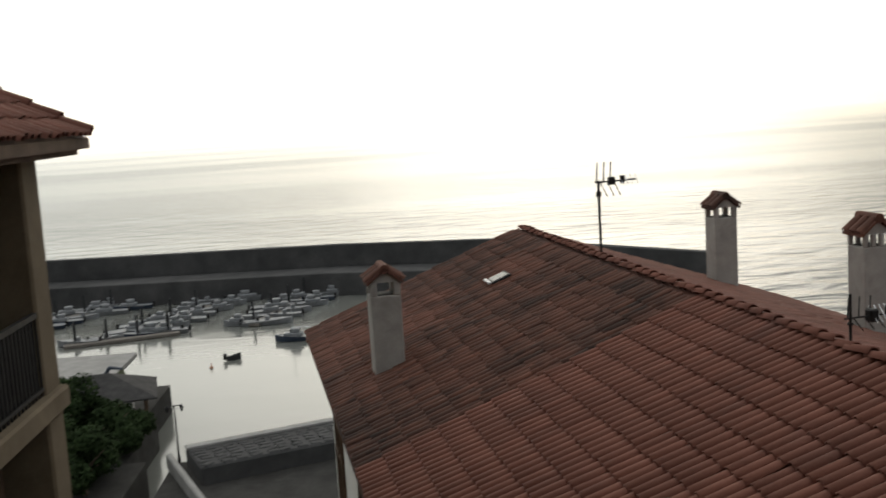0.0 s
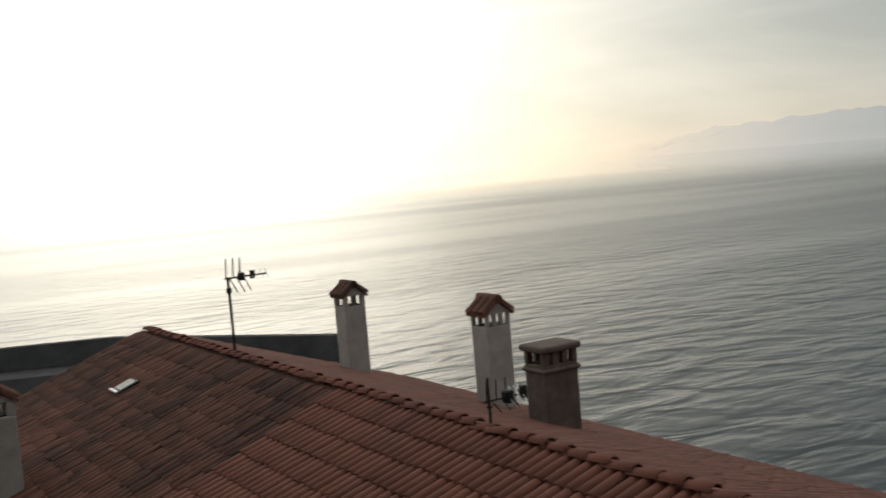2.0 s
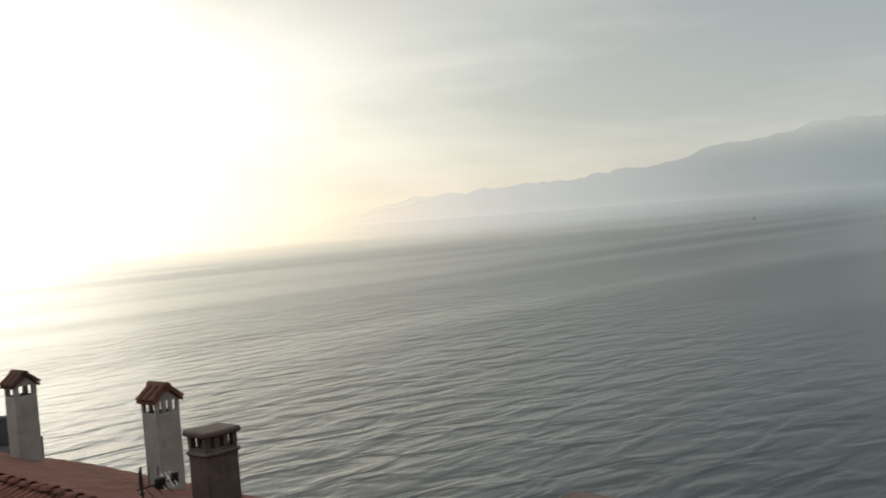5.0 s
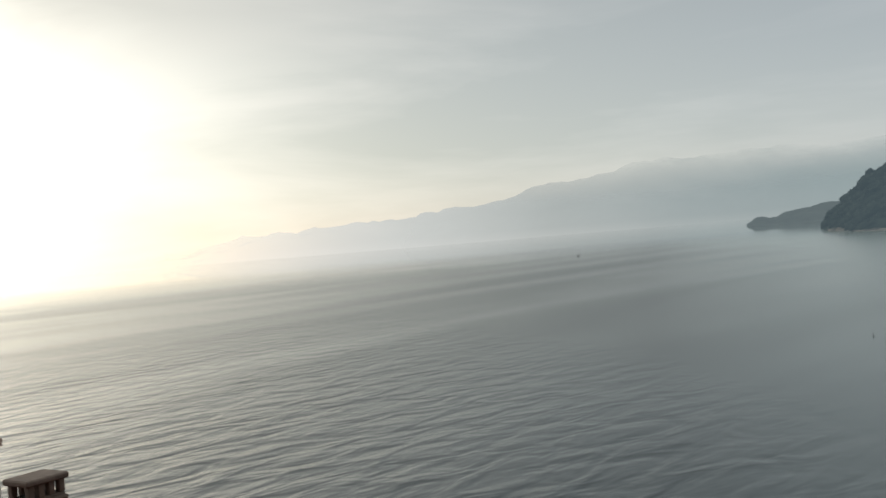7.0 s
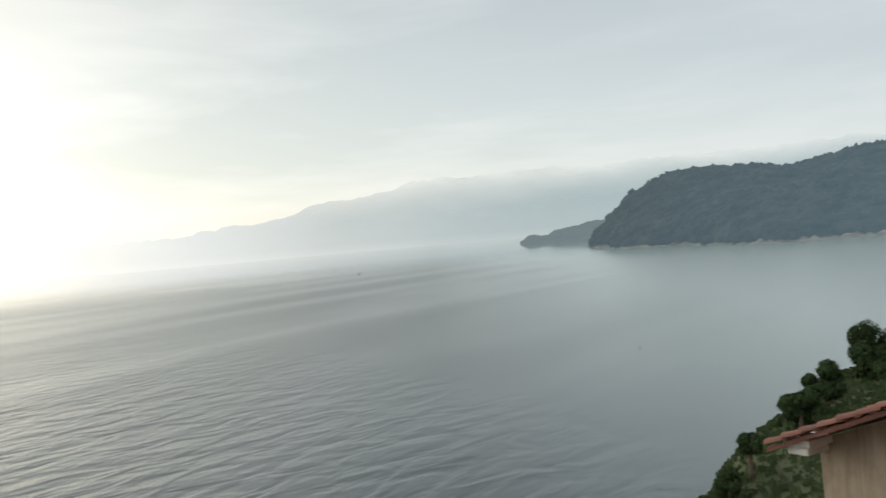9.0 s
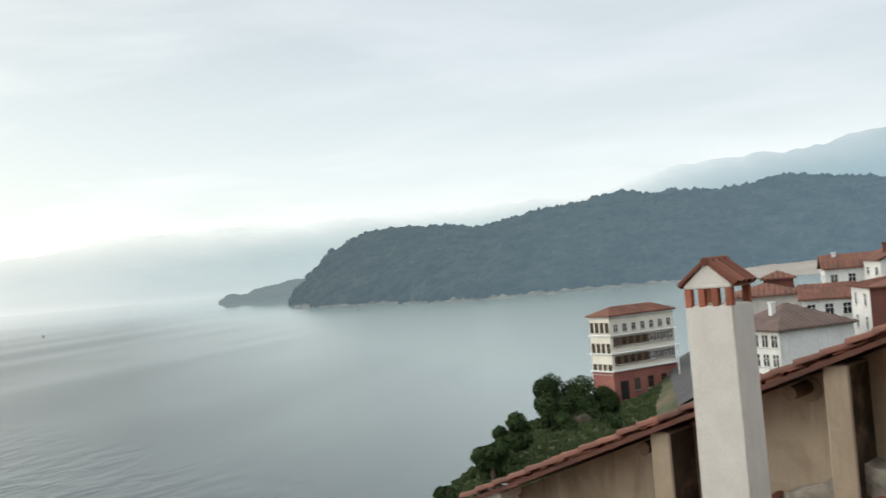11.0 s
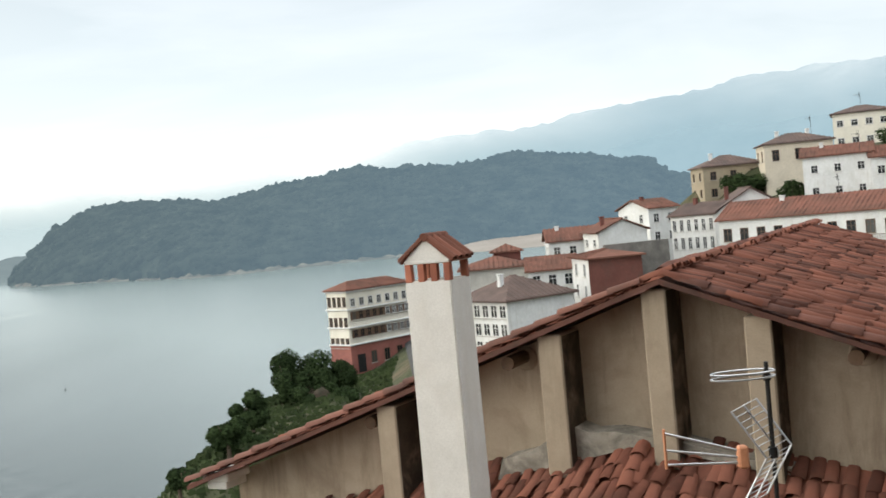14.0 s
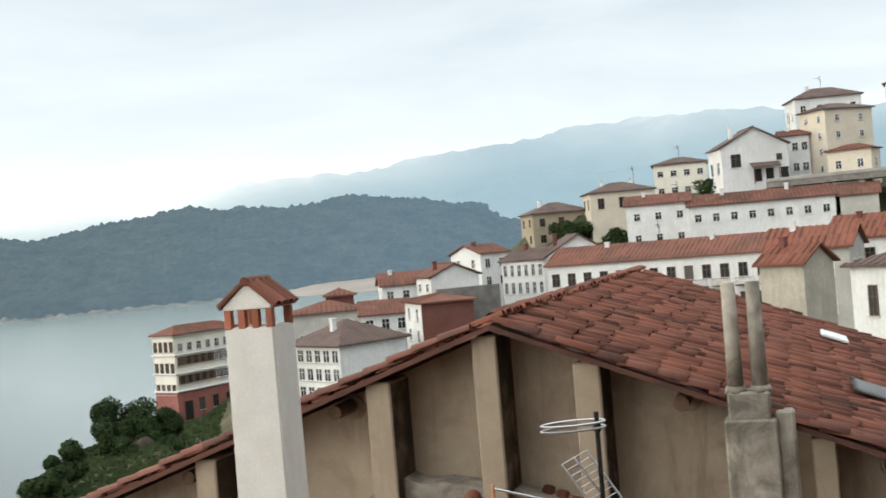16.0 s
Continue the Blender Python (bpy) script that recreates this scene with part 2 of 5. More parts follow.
M = {
    "sea": sea_material(),
    "tile_old": surface("old_roof_tile", (0.085, 0.042, 0.030), (0.19, 0.080, 0.054), 0.9, 1.3, 30, 0.3, (0.030, 0.024, 0.020), 0.6, (0.44, 0.62), 0.22, streak=(0.16, 0.065, 0.04)),
    "tile_new": surface("roof_tile", (0.165, 0.064, 0.043), (0.235, 0.092, 0.062), 0.8, 1.5, 40, 0.2, (0.10, 0.05, 0.04), 0.5, (0.55, 0.8), 0.15),
    "tile_red": surface("red_roof_tile", (0.102, 0.042, 0.031), (0.212, 0.083, 0.056), 0.9, 2.0, 40, 0.4, (0.055, 0.036, 0.029), 0.9, (0.42, 0.64), 0.55, spec=0.12),
    "tile_verge": surface("weathered_verge_tile", (0.10, 0.048, 0.038), (0.19, 0.080, 0.058), 0.9, 2.0, 40, 0.4, (0.05, 0.038, 0.033), 1.2, (0.48, 0.7), 0.4),
    "town_tile": surface("town_roof_tile", (0.12, 0.058, 0.044), (0.205, 0.095, 0.070), 0.95, 0.5, 6, 0.4, (0.06, 0.046, 0.038), 0.18, (0.44, 0.68), each=0.25, spec=0.1),
    "town_tile_dark": surface("dark_roof_tile", (0.085, 0.062, 0.055), (0.15, 0.10, 0.085), 0.9, 0.5, 6, 0.3),
    "render_white": surface("white_render", (0.66, 0.64, 0.60), (0.76, 0.74, 0.70), 0.9, 3.0, 50, 0.25, (0.60, 0.57, 0.52), 1.5, (0.55, 0.8), streak=(0.58, 0.55, 0.49)),
    "chimney_grey": surface("grey_render", (0.34, 0.32, 0.29), (0.45, 0.42, 0.38), 0.9, 4.0, 60, 0.3, (0.22, 0.20, 0.18), 2.0, (0.5, 0.75)),
    "tan": surface("tan_render", (0.365, 0.292, 0.218), (0.445, 0.36, 0.272), 0.95, 2.0, 50, 0.35, (0.22, 0.165, 0.12), 0.9, (0.5, 0.72), streak=(0.17, 0.128, 0.092)),
    "tan_light": surface("pale_tan_render", (0.325, 0.262, 0.195), (0.395, 0.322, 0.242), 0.95, 3.0, 50, 0.35, (0.24, 0.19, 0.14), 1.4, (0.5, 0.75), streak=(0.22, 0.17, 0.12)),
    # near-black tone that paints shade and staining on the pilasters' sides
    "side_shade": surface("shaded_stained_render", (0.045, 0.037, 0.030), (0.10, 0.08, 0.062), 0.97, 2.5, 40, 0.4, (0.20, 0.155, 0.115), 1.8, (0.52, 0.70), spec=0.1),
    "cement": surface("cement", (0.26, 0.235, 0.195), (0.45, 0.41, 0.35), 0.95, 4.0, 70, 0.6, (0.10, 0.088, 0.075), 2.2, (0.46, 0.66), streak=(0.12, 0.105, 0.09)),
    "chimney_brown": surface("brown_brickwork", (0.105, 0.08, 0.064), (0.17, 0.13, 0.105), 0.9, 6.0, 60, 0.4, (0.08, 0.065, 0.055), 2.5, (0.5, 0.7)),
    "brick": surface("brick", (0.30, 0.10, 0.065), (0.42, 0.16, 0.10), 0.9, 8.0, 60, 0.3, each=0.4),
    "town_white": surface("town_white_wall", (0.62, 0.62, 0.615), (0.755, 0.758, 0.755), 0.9, 0.3, 3, 0.1, (0.47, 0.46, 0.43), 0.12, (0.5, 0.8), streak=(0.50, 0.49, 0.46)),
    "town_cream": surface("cream_wall", (0.55, 0.49, 0.40), (0.66, 0.59, 0.48), 0.9, 0.3, 3, 0.1, (0.45, 0.40, 0.30), 0.12, (0.55, 0.8)),
    "town_ivory": surface("ivory_wall", (0.70, 0.66, 0.57), (0.80, 0.76, 0.67), 0.9, 0.3, 3, 0.1, (0.56, 0.52, 0.44), 0.15, (0.5, 0.8)),
    "town_ochre": surface("ochre_wall", (0.30, 0.25, 0.18), (0.40, 0.335, 0.245), 0.9, 0.3, 3, 0.1, (0.25, 0.2, 0.14), 0.2, (0.5, 0.75)),
    "town_plain": surface("plain_tan_wall", (0.36, 0.33, 0.275), (0.46, 0.42, 0.355), 0.95, 0.5, 4, 0.2, (0.27, 0.245, 0.20), 0.3, (0.45, 0.75), streak=(0.25, 0.23, 0.19)),
    "town_grey": surface("grey_wall", (0.40, 0.39, 0.36), (0.52, 0.50, 0.46), 0.9, 0.4, 4, 0.2, (0.3, 0.28, 0.25), 0.2, (0.45, 0.75)),
    "town_red": surface("red_wall", (0.26, 0.095, 0.078), (0.35, 0.14, 0.115), 0.9, 0.4, 4, 0.1, (0.17, 0.08, 0.07), 0.3, (0.5, 0.75)),
    "town_maroon": surface("maroon_wall", (0.13, 0.050, 0.040), (0.19, 0.075, 0.060), 0.9, 0.4, 4, 0.1, (0.10, 0.06, 0.05), 0.3, (0.5, 0.75)),
    "stone": surface("stone", (0.14, 0.13, 0.12), (0.26, 0.24, 0.22), 0.95, 0.8, 6, 0.5, (0.08, 0.075, 0.07), 0.25, (0.45, 0.7)),
    "harbour_stone": surface("harbour_stone", (0.060, 0.058, 0.057), (0.105, 0.10, 0.096), 0.95, 0.25, 3, 0.5, (0.038, 0.037, 0.036), 0.08, (0.45, 0.7)),
    "concrete": surface("concrete", (0.28, 0.27, 0.25), (0.40, 0.38, 0.36), 0.9, 0.6, 8, 0.3, (0.18, 0.17, 0.16), 0.3, (0.5, 0.75)),
    "quay_stone": surface("quay_paving", (0.040, 0.038, 0.035), (0.072, 0.068, 0.062), 0.97, 0.4, 6, 0.3, (0.03, 0.028, 0.025), 0.2, (0.48, 0.7), spec=0.08),
    "asphalt": surface("asphalt", (0.045, 0.045, 0.047), (0.075, 0.075, 0.075), 0.9, 0.5, 12, 0.3),
    "earth": surface("earth", (0.034, 0.042, 0.020), (0.082, 0.086, 0.042), 1.0, 0.15, 2.5, 0.8, (0.16, 0.11, 0.075), 0.06, (0.55, 0.7), depth=0.3),
    "rock": surface("brown_rock", (0.05, 0.042, 0.03), (0.115, 0.085, 0.06), 0.95, 0.8, 8, 0.8, (0.05, 0.06, 0.03), 0.5, (0.5, 0.7), depth=0.1),
    "grass": surface("grass", (0.032, 0.050, 0.018), (0.068, 0.092, 0.034), 1.0, 0.6, 8, 0.8, depth=0.1),
    "leaf": surface("leaf", (0.012, 0.021, 0.009), (0.038, 0.058, 0.022), 0.9, 0.8, 6, 0.3, each=0.4, spec=0.06),
    "bark": surface("bark", (0.07, 0.05, 0.035), (0.13, 0.10, 0.07), 0.95, 3, 30, 0.6),
    # near-black that stands in for the shade inside openings
    "dark": surface("dark_opening", (0.012, 0.012, 0.013), (0.022, 0.021, 0.02), 0.8, 2, 20, 0.05),
    "wood": surface("brown_wood", (0.09, 0.055, 0.035), (0.16, 0.10, 0.065), 0.8, 3, 40, 0.3),
    "iron": surface("dark_iron", (0.02, 0.02, 0.021), (0.045, 0.042, 0.04), 0.6, 10, 80, 0.1, metal=0.6),
    "alu": surface("aluminium", (0.52, 0.52, 0.53), (0.66, 0.66, 0.67), 0.4, 10, 80, 0.05, metal=0.9),
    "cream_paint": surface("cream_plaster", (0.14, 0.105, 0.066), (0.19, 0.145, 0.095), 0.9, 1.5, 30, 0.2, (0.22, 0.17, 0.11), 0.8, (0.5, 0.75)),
    "boat_white": surface("white_hull", (0.17, 0.175, 0.18), (0.30, 0.30, 0.30), 0.45, 2, 20, 0.05, spec=0.5),
    "boat_blue": surface("blue_hull", (0.025, 0.035, 0.06), (0.05, 0.07, 0.10), 0.4, 2, 20, 0.05, spec=0.5),
    "pontoon": surface("pontoon", (0.16, 0.14, 0.12), (0.24, 0.21, 0.18), 0.9, 2, 20, 0.3),
    "hut_roof": surface("slate_roof", (0.045, 0.043, 0.042), (0.085, 0.080, 0.076), 0.9, 1.0, 12, 0.3, spec=0.1),
    "orange_plastic": surface("orange_plastic", (0.50, 0.20, 0.10), (0.60, 0.28, 0.16), 0.6, 4, 30, 0.05),
    "car_grey": surface("car_paint", (0.25, 0.26, 0.27), (0.33, 0.34, 0.35), 0.3, 2, 20, 0.02, spec=0.5),
    "rope": surface("rubber", (0.025, 0.025, 0.025), (0.05, 0.05, 0.05), 0.9, 5, 40, 0.1),
    "sand": surface("sand", (0.25, 0.222, 0.195), (0.33, 0.295, 0.262), 0.95, 0.02, 0.3, 0.1),
    # colour stops of the far land: haze painted as emission, by bearing from the sun
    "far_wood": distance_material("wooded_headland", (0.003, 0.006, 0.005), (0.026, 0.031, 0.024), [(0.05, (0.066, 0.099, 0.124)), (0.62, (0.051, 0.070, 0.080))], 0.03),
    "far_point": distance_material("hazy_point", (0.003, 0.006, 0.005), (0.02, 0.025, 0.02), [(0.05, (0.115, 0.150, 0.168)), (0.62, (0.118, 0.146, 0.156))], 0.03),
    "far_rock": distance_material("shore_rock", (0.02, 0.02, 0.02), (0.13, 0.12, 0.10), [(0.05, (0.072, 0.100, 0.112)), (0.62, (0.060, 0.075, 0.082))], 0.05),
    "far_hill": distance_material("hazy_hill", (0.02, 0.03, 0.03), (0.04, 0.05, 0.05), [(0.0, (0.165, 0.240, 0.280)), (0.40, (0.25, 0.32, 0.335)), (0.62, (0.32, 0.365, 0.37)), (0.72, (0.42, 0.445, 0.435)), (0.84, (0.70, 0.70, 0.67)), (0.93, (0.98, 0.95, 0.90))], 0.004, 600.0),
}


def glass_material():
    m = bpy.data.materials.new("window_glass")
    m.use_nodes = True
    n = Nodes(m.node_tree)
    r = n.add("ShaderNodeObjectInfo").outputs["Random"]
    col = n.ramp(r, [(0.0, (0.012, 0.014, 0.016)), (0.75, (0.022, 0.023, 0.025)), (1.0, (0.09, 0.09, 0.085))])
    b = n.add("ShaderNodeBsdfPrincipled", {"Base Color": col, "Roughness": 0.15, "IOR": 1.45, "Specular IOR Level": 0.25})
    n.add("ShaderNodeOutputMaterial", {0: b.outputs[0]})
    return m


M["glass"] = glass_material()


# ---------------------------------------------------------------- mesh helpers
def empty(name, m=None):
    ob = new(name)
    if m is not None:
        ob.matrix_world = m
    return ob


def part(name, bm, material, parent=None, label="", smooth=False):
    """Links a bmesh as one mesh object; its coordinates are those of its parent."""
    me = bpy.data.meshes.new(name)
    bm.normal_update()
    bm.to_mesh(me)
    bm.free()
    for mat in material if isinstance(material, (list, tuple)) else [material]:
        me.materials.append(mat)
    if smooth:
        me.shade_smooth()
    ob = new(name, me)
    ob.parent = parent
    return tagged(ob, label)


def share(name, mesh, parent, m, label=""):
    """One more object on a mesh that is there already."""
    ob = new(name, mesh)
    ob.parent = parent
    ob.matrix_local = m
    return tagged(ob, label)


def mesh_of(name, bm, material):
    me = bpy.data.meshes.new(name)
    bm.normal_update()
    bm.to_mesh(me)
    bm.free()
    me.materials.append(material)
    return me


def box(bm, lo, hi, m=None, bevel=0.0):
    """A box between two corners, in a bmesh."""
    vs = bmesh.ops.create_cube(bm, size=1.0)["verts"]
    c = [(a + b) / 2 for a, b in zip(lo, hi)]
    s = [b - a for a, b in zip(lo, hi)]
    bmesh.ops.transform(bm, matrix=Matrix.Translation(c) @ Matrix.Diagonal((*s, 1)), verts=vs)
    if bevel:
        es = list({e for v in vs for e in v.link_edges})
        out = bmesh.ops.bevel(bm, geom=es, offset=bevel, segments=1, affect="EDGES")
        vs = list({v for f in out["faces"] for v in f.verts} | {v for v in vs if v.is_valid})
    if m is not None:
        bmesh.ops.transform(bm, matrix=m, verts=vs)
    return bm


def boxes(*pairs, m=None, bevel=0.0):
    bm = bmesh.new()
    for lo, hi in pairs:
        box(bm, lo, hi, m, bevel)
    return bm


def rod(bm, a, b, r, r2=None, seg=8):
    """A round bar from a to b."""
    a, b = Vector(a), Vector(b)
    vs = bmesh.ops.create_cone(bm, cap_ends=True, segments=seg, radius1=r, radius2=r if r2 is None else r2, depth=(b - a).length)["verts"]
    turn = (b - a).to_track_quat("Z", "Y").to_matrix().to_4x4()
    bmesh.ops.transform(bm, matrix=Matrix.Translation((a + b) / 2) @ turn, verts=vs)
    return bm


def prism(points, depth):
    """A plate: an outline of 3D points, thickened along the vector depth."""
    bm = bmesh.new()
    a = [bm.verts.new(p) for p in points]
    b = [bm.verts.new(Vector(p) + Vector(depth)) for p in points]
    bm.faces.new(a[::-1])
    bm.faces.new(b)
    for i in range(len(a)):
        j = (i + 1) % len(a)
        bm.faces.new((a[i], a[j], b[j], b[i]))
    bmesh.ops.recalc_face_normals(bm, faces=bm.faces)
    return bm


def basis(origin, ahead, up=(0, 0, 1)):
    """A frame whose x runs along ahead (level), z up, at origin."""
    x = Vector(ahead).normalized()
    z = Vector(up)
    y = z.cross(x).normalized()
    return Matrix.Translation(origin) @ Matrix((x, y, z)).transposed().to_4x4()


# ---------------------------------------------------------------- roofs of curved tiles
def tile_shape(r, length, lift=0.022, seg=5, arch=0.8):
    """Vertices and faces of one curved cover tile: its foot at y 0, running up along y, arched along x."""
    verts, faces = [], []
    for y, k, z in ((0.0, 1.0, lift), (length, 0.82, 0.0)):
        for rr in (r * k, r * k - 0.014):
            for i in range(seg + 1):
                a = math.pi * i / seg
                verts.append((-rr * math.cos(a), y, rr * arch * math.sin(a) + z))
    n = seg + 1
    for i in range(seg):
        faces.append((i, i + 1, 2 * n + i + 1, 2 * n + i))
        faces.append((n + i + 1, n + i, i, i + 1)[::-1])
    return verts, faces


def tile_field(parent, m, width, length, mat, dx=0.19, dy=0.42, single=(0.0, 0.0), jitter=0.012, name="roof_tile", skip=0.0, seed=3, arch=0.8, lift=0.022):
    """Curved tiles in columns over a slope. m: the frame of the slope, x across, y upwards, z out. Those whose x lies in single are objects of their own."""
    rnd = random.Random(seed)
    verts, faces = tile_shape(dx * 0.46, dy + 0.07, lift, arch=arch)
    piece = bpy.data.meshes.new(name)
    piece.from_pydata(verts, [], faces)
    piece.materials.append(mat)
    piece.shade_smooth()
    base = np.array(verts)
    allv, allf, count = [], [], 0
    for i in range(int(width / dx)):
        wob = rnd.gauss(0, jitter * 0.5)
        for j in range(int(length / dy + 0.5)):
            if rnd.random() < skip:
                continue
            x, y = (i + 0.5) * dx + wob + rnd.gauss(0, jitter), j * dy + rnd.gauss(0, jitter * 1.5)
            z = 0.012 + max(-0.01, rnd.gauss(0, jitter * 0.5))
            t = m @ pose(x, y, z, rnd.gauss(0, jitter * 60), 0, rnd.gauss(0, jitter * 120))
            if single[0] <= x < single[1] and count < 300:
                share(name, piece, parent, t)
                count += 1
            else:
                a = np.array(t)
                allf += [tuple(v + len(allv) * len(base) for v in f) for f in faces]
                allv.append(base @ a[:3, :3].T + a[:3, 3])
    me = bpy.data.meshes.new("tile_rest")
    me.from_pydata(np.concatenate(allv).tolist(), [], allf)
    me.materials.append(mat)
    me.shade_smooth()
    ob = new("tile_rest", me)
    ob.parent = parent
    tagged(ob, kind="stuff")


def ridge_caps(parent, a, b, mat, step=0.32, r=0.11, name="ridge_tile", seed=5):
    """A row of ridge tiles from a to b, in the parent's coordinates."""
    rnd = random.Random(seed)
    a, b = Vector(a), Vector(b)
    verts, faces = tile_shape(r, step + 0.08, 0.03, 6)
    me = bpy.data.meshes.new(name)
    me.from_pydata(verts, [], faces)
    me.materials.append(mat)
    me.shade_smooth()
    y = (b - a).normalized()
    x = y.cross(Vector((0, 0, 1))).normalized()
    z = x.cross(y)
    turn = Matrix((x, y, z)).transposed().to_4x4()
    for k in range(int((b - a).length / step)):
        share(name, me, parent, Matrix.Translation(a + y * (k * step) + z * rnd.uniform(0.0, 0.02)) @ turn @ pose(0, 0, 0, 0, 0, rnd.gauss(0, 2)))


def slope_frame(origin, across, up):
    x, y = Vector(across).normalized(), Vector(up).normalized()
    return Matrix.Translation(origin) @ Matrix((x, y, x.cross(y))).transposed().to_4x4()


# ---------------------------------------------------------------- sea and far land
def sheet(name, nx, ny, fn, mat, parent=None, label="", smooth=True):
    """A grid surface: fn(u, v) gives a place for u and v from 0 to 1."""
    me = bpy.data.meshes.new(name)
    vs = [tuple(fn(i / nx, j / ny)) for j in range(ny + 1) for i in range(nx + 1)]
    fs = [(j * (nx + 1) + i, j * (nx + 1) + i + 1, (j + 1) * (nx + 1) + i + 1, (j + 1) * (nx + 1) + i) for j in range(ny) for i in range(nx)]
    me.from_pydata(vs, [], fs)
    me.materials.append(mat)
    if smooth:
        me.shade_smooth()
    ob = new(name, me)
    ob.parent = parent
    return tagged(ob, label)


def round_sea():
    bm = bmesh.new()
    bmesh.ops.create_circle(bm, cap_ends=True, segments=96, radius=4900)
    return bm


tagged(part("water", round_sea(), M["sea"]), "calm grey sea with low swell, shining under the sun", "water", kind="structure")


def polar(az, d, z):
    return Vector((d * math.sin(radians(az)), d * math.cos(radians(az)), z))


def bumps(x, stops):
    """A smooth height along x through a few stops."""
    for (a, ha), (b, hb) in zip(stops, stops[1:]):
        if x <= b:
            k = max(0.0, (x - a) / (b - a))
            return ha + (hb - ha) * (k * k * (3 - 2 * k))
    return stops[-1][1]


def headland(name, az0, az1, crest, near, far, mat, rough, label, nx=320, ny=60):
    """A long wooded rise from the water's edge: crest gives its height in degrees along the bearing."""
    def fn(u, v):
        az = az0 + (az1 - az0) * u
        d = near(az) + (far - near(az)) * v
        top = math.tan(radians(bumps(az, crest))) * (near(az) + (far - near(az)) * 0.75) + 32
        prof = min(1.0, v / 0.75) ** 0.62 if v < 0.75 else 1.0 - (v - 0.75) * 4.0
        p = polar(az, d, 0)
        n = noise.fractal(p * 0.011, 0.9, 2.0, 6) * rough + noise.noise(p * 0.06) * rough * 0.30 + noise.noise(p * 0.13) * rough * 0.18
        edge = min(1.0, v * 14, (u + 0.001) * 120)
        return p + Vector((0, 0, -2 + (top + 2) * prof + n * edge * (0.3 + 0.7 * prof)))
    return tagged(sheet(name, nx, ny, fn, mat), label, "headland", kind="structure")


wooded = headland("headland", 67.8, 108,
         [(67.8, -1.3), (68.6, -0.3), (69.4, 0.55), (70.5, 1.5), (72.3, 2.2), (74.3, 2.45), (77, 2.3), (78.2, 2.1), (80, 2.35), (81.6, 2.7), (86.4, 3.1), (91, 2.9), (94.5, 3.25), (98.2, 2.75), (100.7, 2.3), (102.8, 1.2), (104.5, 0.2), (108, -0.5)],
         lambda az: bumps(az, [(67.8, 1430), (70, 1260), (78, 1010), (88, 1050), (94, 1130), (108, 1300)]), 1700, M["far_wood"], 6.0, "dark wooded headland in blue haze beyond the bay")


def far_woods(land, count, seed):
    """Tree crowns all over a far slope, too many to tell apart, in one mesh."""
    rnd = random.Random(seed)
    bm = bmesh.new()
    bmesh.ops.create_icosphere(bm, subdivisions=1, radius=1.0)
    base = np.array([v.co[:] for v in bm.verts])
    tris = np.array([[v.index for v in f.verts] for f in bm.faces])
    bm.free()
    spots = [v.co for v in land.data.vertices if v.co.z > 5.0]
    allv, allf = [], []
    for k in range(count):
        p = rnd.choice(spots)
        r = rnd.uniform(2.5, 8.0)
        lump = base * (1 + np.array([[rnd.uniform(-0.25, 0.3)] for _ in base])) * (r, r, r * rnd.uniform(0.7, 1.2))
        allv.append(lump + (p.x + rnd.uniform(-4, 4), p.y + rnd.uniform(-4, 4), p.z - r * 0.5))
        allf.append(tris + k * len(base))
    me = bpy.data.meshes.new("woods")
    me.from_pydata(np.concatenate(allv).tolist(), [], np.concatenate(allf).tolist())
    me.materials.append(M["far_wood"])
    me.shade_smooth()
    tagged(new("woods", me), "dark blue-green woods covering the headland", "woods", kind="stuff")


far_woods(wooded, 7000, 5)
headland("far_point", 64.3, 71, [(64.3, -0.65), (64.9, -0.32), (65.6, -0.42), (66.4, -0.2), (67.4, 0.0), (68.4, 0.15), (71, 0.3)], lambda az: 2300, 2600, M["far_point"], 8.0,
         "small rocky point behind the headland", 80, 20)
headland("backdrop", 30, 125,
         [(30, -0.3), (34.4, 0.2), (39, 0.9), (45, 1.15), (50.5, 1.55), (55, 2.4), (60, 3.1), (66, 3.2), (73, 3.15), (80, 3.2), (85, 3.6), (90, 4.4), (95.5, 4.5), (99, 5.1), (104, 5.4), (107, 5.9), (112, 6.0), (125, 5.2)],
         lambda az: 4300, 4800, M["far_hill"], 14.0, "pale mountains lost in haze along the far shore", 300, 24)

# bare rock along the foot of the headland
def shore(u, v):
    az = 68.2 + 24 * u
    d = bumps(az, [(67.8, 1430), (70, 1260), (78, 1010), (88, 1050), (94, 1130), (108, 1300)]) - 9 + 22 * v
    k = 0.35 + 0.65 * abs(noise.noise(Vector((az * 1.9, 0.3, 0))))
    return polar(az, d - 6 * k, -0.5 + 7.0 * v * k)


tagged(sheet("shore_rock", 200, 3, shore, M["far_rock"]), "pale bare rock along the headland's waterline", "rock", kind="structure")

# the beach at the head of the bay
tagged(sheet("beach", 60, 6, lambda u, v: polar(88.5 + 18 * u, 985 - 20 * math.sin(u * 2.6) + 60 * (1 - min(1, u * 5)) + v * 190 * min(1, u * 4 + 0.1), 0.1 + 9.0 * v * min(1, u * 4 + 0.1)), M["sand"]), "pale sand beach at the head of the bay", "beach", kind="structure")


# ---------------------------------------------------------------- ground
def coast(x):
    """Where the land ends towards the sea, as y for an x."""
    return 24 + 2.5 * noise.noise(Vector((x * 0.05, 3.1, 0))) - bumps(x, [(0, 0), (140, 0), (175, 0), (230, 20), (420, 60)])


